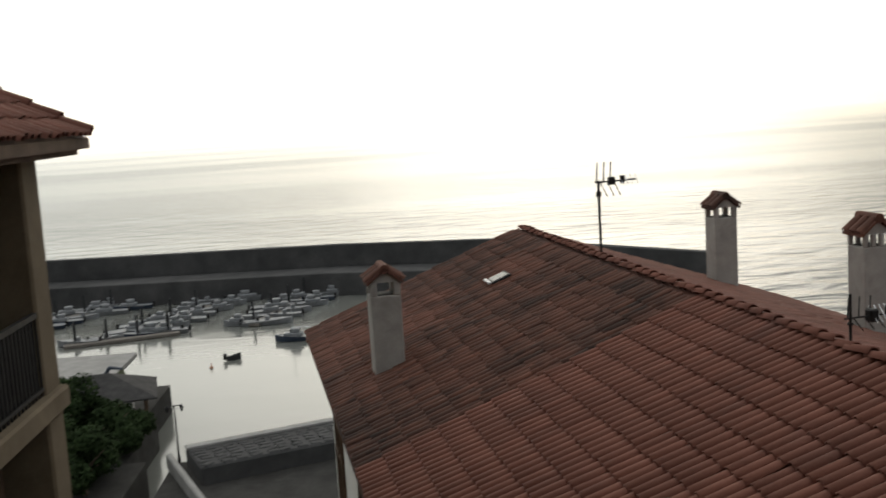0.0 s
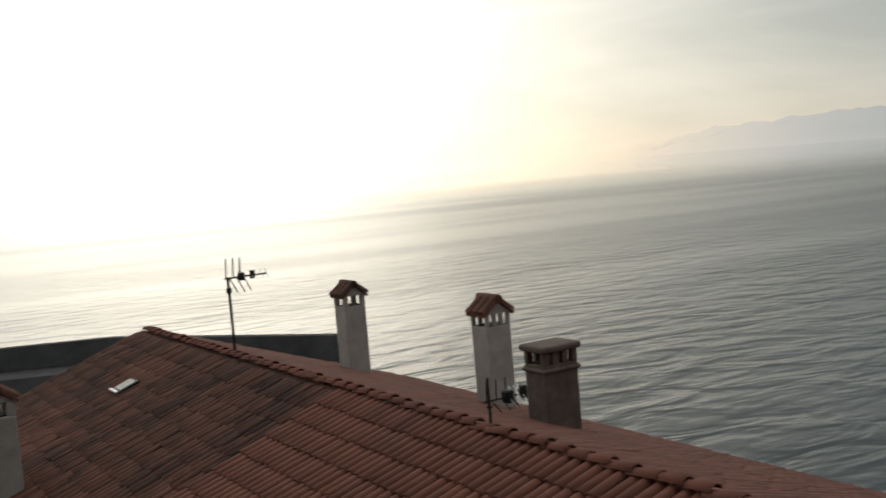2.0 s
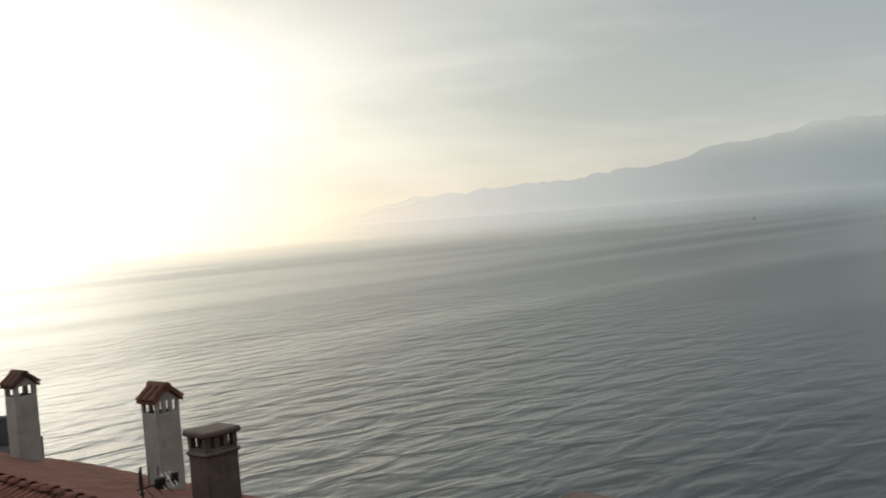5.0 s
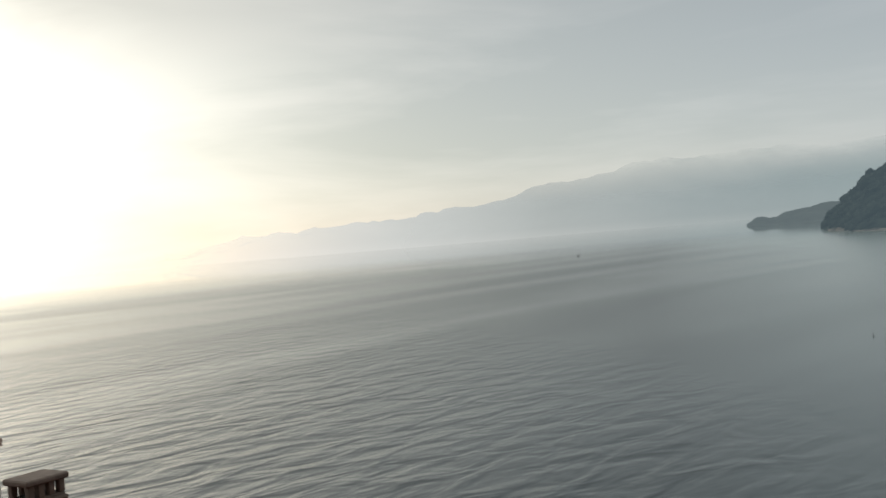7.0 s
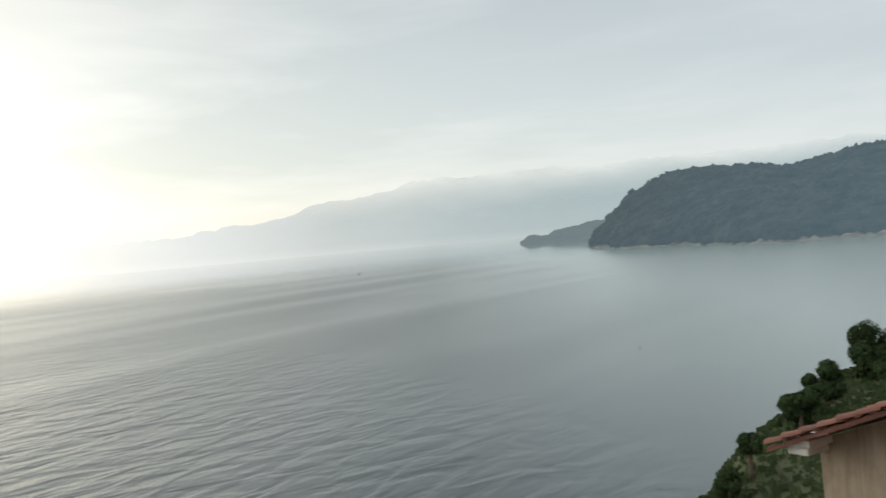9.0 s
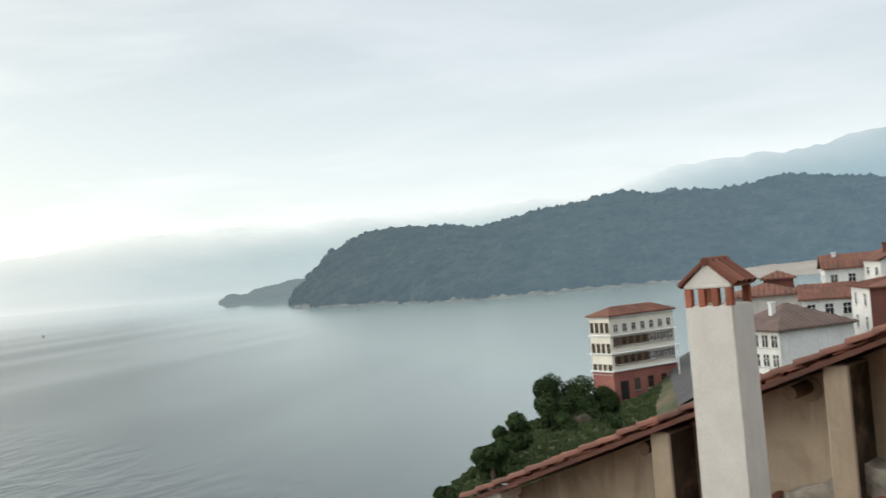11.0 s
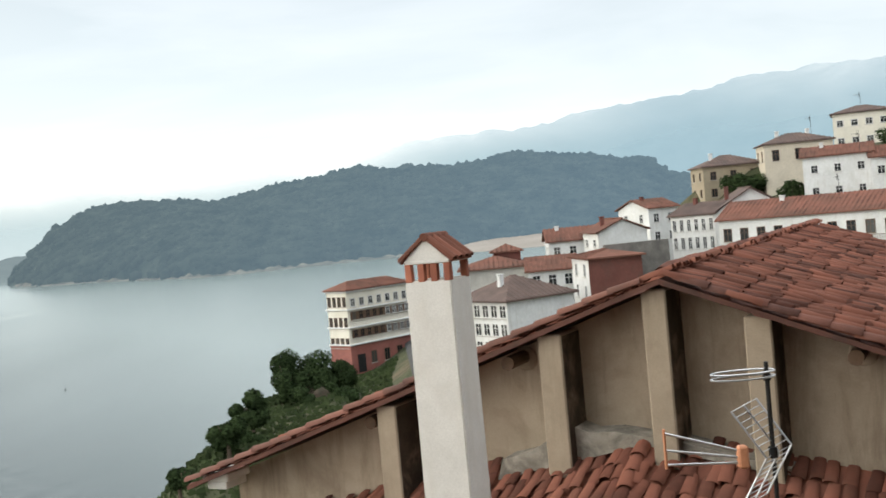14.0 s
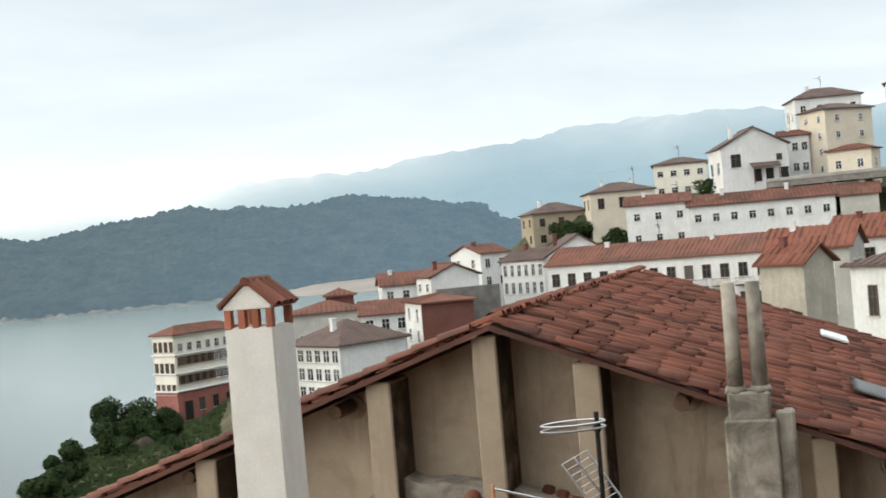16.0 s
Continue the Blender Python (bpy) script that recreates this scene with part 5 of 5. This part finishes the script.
def boat(m, length, colour, mast, cabin, label):
    """A small motor or sailing boat with hull, deck, cabin and fittings."""
    ob = tagged(empty("boat", m), label, "boat", "boats in the harbour")
    w = length * 0.17
    bm = bmesh.new()
    rings = []
    for k in range(9):
        u = k / 8
        x = -length / 2 + u * length
        ww = w * (0.86 if u < 0.1 else 1.0) * (1 - max(0, (u - 0.5) / 0.5) ** 2.2 * 0.97)
        top = 0.55 + 0.35 * u * u
        rings.append([bm.verts.new(p) for p in ((x, -ww, top), (x, -ww * 0.72, -0.05), (x, 0, -0.3), (x, ww * 0.72, -0.05), (x, ww, top))])
    for p, q in zip(rings, rings[1:]):
        for i in range(4):
            bm.faces.new((p[i], p[i + 1], q[i + 1], q[i]))
    bm.faces.new(rings[0])
    part("hull", bm, M[colour], ob, smooth=False)
    bm = bmesh.new()
    rows = []
    for k in range(9):
        u = k / 8
        x = -length / 2 + u * length
        ww = w * (0.86 if u < 0.1 else 1.0) * (1 - max(0, (u - 0.5) / 0.5) ** 2.2 * 0.97) * 0.97
        z = 0.50 + 0.35 * u * u
        rows.append([bm.verts.new((x, -ww, z)), bm.verts.new((x, ww, z))])
    for p, q in zip(rows, rows[1:]):
        bm.faces.new((p[0], q[0], q[1], p[1]))
    part("deck", bm, M["boat_white" if length > 3 else "rope"], ob)
    if cabin:
        cl = length * 0.30
        part("cabin", boxes(((-cl * 0.4, -w * 0.6, 0.55), (cl, w * 0.6, 1.15)), ((-cl * 0.2, -w * 0.5, 1.15), (cl * 0.5, w * 0.5, 1.75)), bevel=0.12), M["boat_white"], ob)
        part("windscreen", boxes(((cl * 0.48, -w * 0.45, 1.2), (cl * 0.54, w * 0.45, 1.65)), bevel=0.01), M["glass"], ob)
    elif length > 3:
        part("console", boxes(((-0.4, -0.35, 0.5), (0.3, 0.35, 1.2)), bevel=0.06), M["boat_white"], ob)
    part("engine", boxes(((-length / 2 - 0.45, -0.22, 0.1), (-length / 2 - 0.02, 0.22, 1.0)), bevel=0.08), M["iron"], ob)
    if mast:
        bm = bmesh.new()
        rod(bm, (length * 0.1, 0, 0.8), (length * 0.1, 0, mast), 0.05)
        rod(bm, (length * 0.1, 0, 1.9), (-length * 0.3, 0, 1.8), 0.06)
        part("mast", bm, M["alu"], ob)
    return ob


rnd = random.Random(17)
for x0, y0, x1, y1, n in ((-62, 178, -50, 192, 5), (-58, 174, -46, 188, 5), (-47.5, 159.5, -35.5, 163.5, 4), (-41, 166, -31, 192, 8), (-37, 164, -27, 189, 7), (-24, 166, -17, 186, 6), (-20, 165.5, -11, 188, 6)):
    for i in range(n):
        u = i / max(1, n - 1)
        L = rnd.uniform(5.0, 8.2)
        dark = rnd.random() < 0.18
        boat(Matrix.Translation((x0 + (x1 - x0) * u + rnd.uniform(-0.5, 0.5), y0 + (y1 - y0) * u, 0.12)) @ pose(0, 0, 0, 0, 0, rnd.choice((5, 185)) + rnd.gauss(0, 8)), L,
             "boat_blue" if dark else "boat_white", 0, rnd.random() < 0.65, "small dark blue motor boat at its mooring" if dark else "small white motor boat at its mooring")
boat(Matrix.Translation((-14.2, 151.5, 0.12)) @ pose(0, 0, 0, 0, 0, 175), 6.5, "boat_blue", 5.5, True, "dark fishing boat with a short mast")
boat(Matrix.Translation((-22.0, 142.0, 0.02)) @ pose(0, 0, 0, 0, 0, 20), 1.9, "rope", 0, False, "small dark dinghy afloat in the basin")

for x0, y0, x1, y1 in ((-49, 157.6, -33, 162.4), (-39.4, 163.5, -29.0, 193), (-22.0, 164.0, -14.0, 190), (-61.0, 175, -48.0, 191)):
    d = Vector((x1 - x0, y1 - y0, 0))
    po = tagged(empty("pontoon", basis((x0, y0, 0.0), d)), "floating pontoon with mooring piles", "pontoon")
    part("deck", boxes(((0, -0.9, 0.05), (d.length, 0.9, 0.5)), bevel=0.05), M["pontoon"], po)
    for k in range(4):
        bm = bmesh.new()
        rod(bm, (d.length * (0.1 + 0.27 * k), 1.1, -2), (d.length * (0.1 + 0.27 * k), 1.1, 3.6), 0.22, 0.2, 10)
        part("pile", bm, M["rope"], po, "dark mooring pile")
bm = bmesh.new()
bmesh.ops.create_uvsphere(bm, u_segments=16, v_segments=10, radius=0.22)
rod(bm, (0, 0, 0.15), (0, 0, 0.6), 0.04)
ob = part("buoy", bm, M["orange_plastic"])
ob.location = (-24.4, 138.0, 0.1)
tagged(ob, "small round buoy afloat in the basin", "buoy")

boat(Matrix.Translation((930.0, 637.0, 0.1)) @ pose(0, 0, 0, 0, 0, 30), 5.5, "boat_blue", 0, True, "small dark fishing boat out on the bay")


def marker(x, y):
    ob = tagged(empty("buoy", Matrix.Translation((x, y, 0.0))), "slim dark marker buoy afloat in the bay", "buoy", "buoys")
    part("float", rod(bmesh.new(), (0, 0, -0.3), (0, 0, 0.2), 0.24, 0.18, 12), M["rope"], ob)
    part("pole", rod(bmesh.new(), (0, 0, 0.15), (0.04, 0, 0.95), 0.05, 0.035), M["rope"], ob)


marker(256.0, 93.0)

# ---------------------------------------------------------------- trees and bushes
def leaves(bm_list, centre, radius, n, rnd, size):
    """Leaf sprays over a lumpy crown, as bent quads."""
    verts, faces = bm_list
    lobes = [(Vector((rnd.gauss(0, 1), rnd.gauss(0, 1), rnd.gauss(0.1, 0.7))).normalized() * rnd.uniform(0.35, 0.75), rnd.uniform(0.30, 0.55)) for _ in range(9)]
    for _ in range(n):
        c, r = rnd.choice(lobes)
        d = Vector((rnd.gauss(0, 1), rnd.gauss(0, 1), rnd.gauss(0, 1))).normalized()
        p = c + d * r * rnd.uniform(0.65, 1.05)
        p = Vector((p.x * radius[0], p.y * radius[1], p.z * radius[2])) + Vector(centre)
        t = d.cross(Vector((rnd.gauss(0, 1), rnd.gauss(0, 1), rnd.gauss(0, 1)))).normalized()
        nrm = (d + Vector((rnd.gauss(0, 0.5), rnd.gauss(0, 0.5), rnd.gauss(0.3, 0.5)))).normalized()
        b = nrm.cross(t).normalized()
        t = b.cross(nrm)
        s = size * rnd.uniform(0.6, 1.3)
        k = len(verts)
        verts += [tuple(p - t * s), tuple(p + b * s * 0.5 - nrm * s * 0.15), tuple(p + t * s), tuple(p - b * s * 0.5 - nrm * s * 0.15)]
        faces.append((k, k + 1, k + 2, k + 3))


def plant(name, base, radius, height, n, size, label, seed, category="bush"):
    """A bush or tree: tapered trunk with limbs, and a crown of many small leaf sprays."""
    rnd = random.Random(seed)
    ob = tagged(empty(name, Matrix.Translation(base)), label, category, "bushes and trees")
    bm = bmesh.new()
    th = max(0.4, height - radius[2])
    r0 = 0.05 * height + 0.05
    rod(bm, (0, 0, -1.0), (0, 0, th), r0, r0 * 0.6)
    for k in range(6):
        a = rnd.uniform(0, 6.28)
        e = Vector((math.cos(a) * radius[0] * 0.6, math.sin(a) * radius[1] * 0.6, th + radius[2] * rnd.uniform(-0.1, 0.6)))
        rod(bm, (0, 0, th * rnd.uniform(0.5, 0.95)), e, r0 * 0.45, r0 * 0.12, 6)
    part("trunk", bm, M["bark"], ob)
    data = ([], [])
    leaves(data, (0, 0, th), radius, n, rnd, size)
    me = bpy.data.meshes.new("crown")
    me.from_pydata(*[data[0], [], data[1]])
    me.materials.append(M["leaf"])
    crown = new("crown", me)
    crown.parent = ob
    return ob


for i, (x, y, top, rx, rz) in enumerate(((103.0, 19.9, 17.9, 2.0, 2.0), (92.8, 20.2, 17.2, 1.7, 1.7), (95.4, 20.9, 16.3, 1.3, 1.2), (81.5, 21.8, 15.6, 1.0, 1.0), (123.5, 19.6, 18.9, 2.6, 3.2), (124.5, 16.2, 19.2, 3.0, 3.4),
                                         (126.5, 13.4, 17.4, 2.4, 2.6), (121.0, 18.4, 17.6, 2.2, 2.6), (122.0, 15.2, 17.0, 2.0, 2.0), (118.5, 16.6, 15.8, 1.6, 1.4),
                                         (118.0, 12.0, 14.4, 1.5, 1.1), (121.5, 13.2, 15.4, 1.6, 1.4), (78.0, 22.6, 13.4, 1.2, 1.0), (99.0, 19.6, 14.6, 1.3, 0.9), (74.0, 23.0, 12.4, 1.3, 1.1))):
    g = ground_z(x, y)
    plant("bush", (x, y, g), (rx, rx, rz), max(rz * 1.2, top - g - 0.3), 4600, 0.21, "dense dark green bush on the cliff edge", 50 + i)
for i, (x, y, top, rx, rz) in enumerate(((-26.0, 93.0, 8.6, 3.2, 3.0), (-25.4, 96.5, 7.4, 2.4, 2.2), (-25.6, 83.5, 8.6, 3.2, 3.0), (-29.0, 80.5, 10.0, 4.0, 3.6), (-27.5, 97.5, 8.2, 3.0, 2.8), (-34.5, 93.0, 11.0, 4.2, 4.0), (-30.5, 97.0, 10.5, 3.6, 3.6), (-26.0, 87.0, 8.0, 3.0, 2.8), (-29.0, 88.0, 9.0, 3.4, 3.2), (-33.5, 103.0, 9.5, 3.0, 3.0))):
    plant("tree", (x, y, 3.0), (rx, rx, rz), top - 3.3, 3600, 0.26, "leafy dark tree beside the harbour quay", 80 + i, "tree")
for i, (x, y, r) in enumerate(((186.0, -51.5, 3.0), (184.0, -55.0, 2.6), (176.0, -58.0, 3.2), (172.0, -70.0, 3.0), (178.0, -76.0, 3.2), (166.0, -77.0, 2.4), (181.0, -82.0, 3.0), (196.0, -64.0, 3.4), (158.0, -88.5, 2.6), (168.2, -79.0, 2.6), (167.5, -82.5, 2.4), (166.5, -85.5, 2.2), (183.5, -52.8, 2.6))):
    g = ground_z(x, y)
    plant("bush", (x, y, g), (r, r, r * 0.8), r * 1.7, 1500, 0.30, "green garden bush between the houses", 120 + i)

rock = bmesh.new()
bmesh.ops.create_icosphere(rock, subdivisions=4, radius=1.0)
for v in rock.verts:
    v.co *= 1.0 + 0.35 * noise.noise(v.co * 1.7) + 0.15 * noise.noise(v.co * 5.0)
    v.co = Vector((v.co.x * 4.5, v.co.y * 2.2, v.co.z * 2.6))
rk = part("rock", rock, M["rock"], smooth=True)
rk.location = (124.0, 15.6, ground_z(124.0, 15.6) - 0.2)
tagged(rk, "bare brown rock face between the cliff bushes", "rock")

# low growth over the cliff top
rnd = random.Random(77)
data = ([], [])
for _ in range(9000):
    x = rnd.uniform(60, 165)
    y = coast(x) + rnd.uniform(-16, 3)
    z = ground_z(x, y)
    s = rnd.uniform(0.15, 0.4)
    a = rnd.uniform(0, 6.28)
    dx, dy = math.cos(a) * s, math.sin(a) * s
    k = len(data[0])
    data[0].extend([(x - dx, y - dy, z - 0.1), (x + dx, y + dy, z - 0.1), (x + dx * 0.6 + 0.1, y + dy * 0.6, z + s * 1.3), (x - dx * 0.8, y - dy * 0.8 + 0.1, z + s)])
    data[1].append((k, k + 1, k + 2, k + 3))
me = bpy.data.meshes.new("undergrowth")
me.from_pydata(data[0], [], data[1])
me.materials.append(M["grass"])
tagged(new("undergrowth", me), "rough grass and brambles on the cliff top", "grass", kind="stuff")

# ---------------------------------------------------------------- small things on the near roof
lowc = tagged(empty("chimney", Matrix.Translation((7.54, 6.53, 27.54)) @ pose(0, 0, 0, 0, 0, 8)), "square brown chimney with a concrete slab cap", "chimney", "chimneys of the near house")
part("shaft", boxes(((-0.24, -0.24, -1.5), (0.24, 0.24, 1.36)), bevel=0.012), M["chimney_brown"], lowc)
for sx in (-1, 1):
    for sy in (-1, 1):
        part("post", boxes(((sx * 0.24 - 0.055 - sx * 0.055, sy * 0.24 - 0.055 - sy * 0.055, 1.36), (sx * 0.24 + 0.055 - sx * 0.055, sy * 0.24 + 0.055 - sy * 0.055, 1.52)), bevel=0.008), M["chimney_brown"], lowc)
part("flue", boxes(((-0.07, -0.07, 1.36), (0.07, 0.07, 1.52))), M["dark"], lowc)
part("cap", boxes(((-0.29, -0.29, 1.52), (0.29, 0.29, 1.58)), bevel=0.015), M["chimney_brown"], lowc, "thin slab cap")

hatch = tagged(empty("roof_window", on_h(2.98, -1.14, -0.42) @ pose(0, 0, 0, 21, 0, 0)), "small roof window with a bright metal edge", "window")
part("frame", boxes(((-0.20, -0.20, -0.02), (0.20, 0.14, 0.06)), bevel=0.01), M["iron"], hatch)
part("pane", boxes(((-0.16, -0.16, 0.06), (0.16, 0.10, 0.066))), M["glass"], hatch)
part("flashing", boxes(((-0.20, -0.245, 0.05), (0.20, -0.20, 0.085)), bevel=0.006), M["alu"], hatch, "bright metal flashing")

vent = tagged(empty("chimney", on_h(12.25, -2.1, -1.0)), "low grey chimney stub with a rounded cement top", "chimney", "chimneys of the near house")
part("shaft", boxes(((-0.32, -0.26, -0.6), (0.32, 0.26, 0.16)), bevel=0.03), M["chimney_brown"], vent)
part("cap", boxes(((-0.36, -0.30, 0.16), (0.36, 0.30, 0.24)), bevel=0.035), M["chimney_brown"], vent)


def yagi(m, mast, bz, boom, label, thin=1.0):
    """A roof aerial: mast, boom along x at height bz with slanted reflector rods, a feed box and short rods."""
    ob = tagged(empty("aerial", m), label, "aerial", "roof aerials")
    bm = bmesh.new()
    rod(bm, (0, 0, -0.3), (0, 0, mast), 0.022 * thin)
    rod(bm, (0, 0, bz * 0.80), (0, 0, bz * 0.87), 0.045 * thin)
    part("mast", bm, M["iron"], ob)
    bm = bmesh.new()
    rod(bm, (-0.06, 0, bz), (boom, 0, bz), 0.014 * thin)
    part("boom", bm, M["iron"], ob)
    for k in range(3):
        x = -0.03 + 0.115 * k
        bm = bmesh.new()
        rod(bm, (x, 0, bz), (x + 0.05, 0.05, bz + 0.29 * thin), 0.011 * thin)
        rod(bm, (x + 0.06, 0, bz), (x + 0.20, 0.05, bz - 0.23 * thin), 0.009 * thin)
        part("reflector", bm, M["iron"], ob)
    part("feed", boxes(((0.18, -0.05, bz - 0.055), (0.27, 0.05, bz + 0.065)), bevel=0.015), M["iron"], ob)
    part("feed", boxes(((0.38, -0.035, bz - 0.05), (0.44, 0.035, bz + 0.075)), bevel=0.01), M["iron"], ob)
    for k in range(4):
        x = boom * (0.60 + 0.13 * k)
        bm = bmesh.new()
        rod(bm, (x - 0.03, -0.10, bz - 0.05), (x + 0.03, 0.10, bz + 0.07), 0.008 * thin)
        part("director", bm, M["alu"], ob)
    return ob


yagi(on_h(4.04, 0.19, 0.0, 98), 1.12, 1.10, 0.66, "television aerial on a thin dark mast at the ridge")
yagi(on_h(11.06, 0.02, 0.0, 95), 0.52, 0.30, 0.40, "small aerial on a short dark mast at the ridge", 0.6)

for x, y, z, turn in ((180.6, -63.5, 41.0, 20), (194.2, -77.6, 45.2, 70), (171.5, -88.8, 47.4, 35), (186.4, -103.3, 55.6, 50), (158.0, -62.5, 36.6, 80), (134.0, -50.0, 30.4, 10)):
    yagi(Matrix.Translation((x, y, z)) @ pose(0, 0, 0, 0, 0, turn), 2.6, 2.5, 1.1, "television aerial on a tall thin mast over a town roof", 1.6)

# ---------------------------------------------------------------- small things by the tan gable
ca = tagged(empty("chimney", G0), "grey cement chimney with two tall clay pipes against the gable", "chimney")
part("shaft", boxes(((-0.34, -3.42, -14), (0.02, -2.82, -1.30)), ((-0.30, -3.36, -1.32), (0.02, -2.88, -0.98)), bevel=0.025), M["cement"], ca)
part("side_flue", boxes(((-0.22, -3.62, -14), (0.02, -3.40, -1.22)), bevel=0.03), M["cement"], ca)
for y in (-2.98, -3.26):
    bm = bmesh.new()
    rod(bm, (-0.16, y, -1.0), (-0.16, y, 0.30), 0.095, 0.08, 14)
    rod(bm, (-0.16, y, -1.0), (-0.16, y, -0.92), 0.14, 0.11, 14)
    part("pipe", bm, M["cement"], ca, "tall grey clay pipe", True)

ae = tagged(empty("aerial", Matrix.Translation((7.75, -2.27, 28.6))), "roof aerial with a wire ring, grid reflectors and dark mast", "aerial", "roof aerials")
bm = bmesh.new()
rod(bm, (0, 0, -1.2), (0, 0, 2.24), 0.018)
rod(bm, (0, 0, 1.52), (0, 0, 1.60), 0.035)
rod(bm, (0, 0, 2.10), (0, 0, 2.17), 0.03)
part("mast", bm, M["iron"], ae)
bm = bmesh.new()
for z, k in ((2.17, 1.0), (2.13, 0.97)):
    pts = [(0.03 + 0.11 * math.cos(a), 0.17 + 0.24 * math.sin(a), z) for a in [i * 2 * math.pi / 22 for i in range(22)]]
    for p, q in zip(pts, pts[1:] + pts[:1]):
        rod(bm, p, q, 0.008, seg=5)
part("ring", bm, M["alu"], ae, "bare wire ring")
o, uy = Vector((-0.02, 0.06, 1.52)), Vector((0.02, -0.20, 0.08))
for ux in (Vector((0.05, 0.22, 0.36)), Vector((-0.03, 0.22, -0.34))):
    grid = part("grid_reflector", rod(bmesh.new(), o, o + ux, 0.008, seg=5), M["alu"], ae, "pale wire grid")
    for k in (1, 2):
        part("grid_bar", rod(bmesh.new(), o + uy * (k / 2), o + uy * (k / 2) + ux, 0.008, seg=5), M["alu"], grid)
    for k in range(9):
        part("grid_wire", rod(bmesh.new(), o + ux * (k / 8), o + ux * (k / 8) + uy, 0.004, seg=5), M["alu"], grid)
bm = bmesh.new()
for dz in (0.13, 0.0, -0.11):
    rod(bm, (-0.04, 0.24, 1.55 + dz * 0.35), (0.02, 0.80, 1.64 + dz), 0.009, seg=6)
part("boom", bm, M["alu"], ae)
bm = bmesh.new()
rod(bm, (0.02, 0.80, 1.50), (0.02, 0.80, 1.80), 0.012)
part("end_bar", bm, M["orange_plastic"], ae, "orange end bar")
part("feed", boxes(((-0.08, 0.20, 1.47), (0.0, 0.28, 1.64)), bevel=0.015), M["orange_plastic"], ae, "orange feed box")

sl = tagged(empty("roof_light", G0 @ pose(10.7, -4.4, -1.62, 20.7, 0, 0)), "flat white roof light in the red tiles", "window")
part("pane", boxes(((-0.5, -0.28, 0.06), (0.5, 0.28, 0.13)), bevel=0.02), M["town_white"], sl)
sl = tagged(empty("roof_light", G0 @ pose(3.7, -4.65, -1.72, 20.7, 0, 0)), "curved grey plastic roof light in the red tiles", "window")
bm = bmesh.new()
vv = [[bm.verts.new((-0.55 + 1.1 * i / 10, -0.32 + 0.64 * j / 6, 0.10 + 0.09 * math.sin(math.pi * i / 10) ** 0.6)) for j in range(7)] for i in range(11)]
for i in range(10):
    for j in range(6):
        bm.faces.new((vv[i][j], vv[i + 1][j], vv[i + 1][j + 1], vv[i][j + 1]))
bmesh.ops.solidify(bm, geom=list(bm.faces), thickness=0.02)
part("dome", bm, M["car_grey"], sl, smooth=True)

# post beside the hotel entrance
x, y = 160.0, 5.5
lp = tagged(empty("street_lamp", Matrix.Translation((x, y, ground_z(x, y)))), "white street lamp post by the hotel", "street lamp")
bm = bmesh.new()
rod(bm, (0, 0, -0.5), (0, 0, 4.2), 0.13, 0.08)
part("post", bm, M["town_white"], lp)
bm = bmesh.new()
rod(bm, (0, 0, 4.2), (0, 0, 4.7), 0.12, 0.26, 8)
part("lantern", bm, M["town_white"], lp)
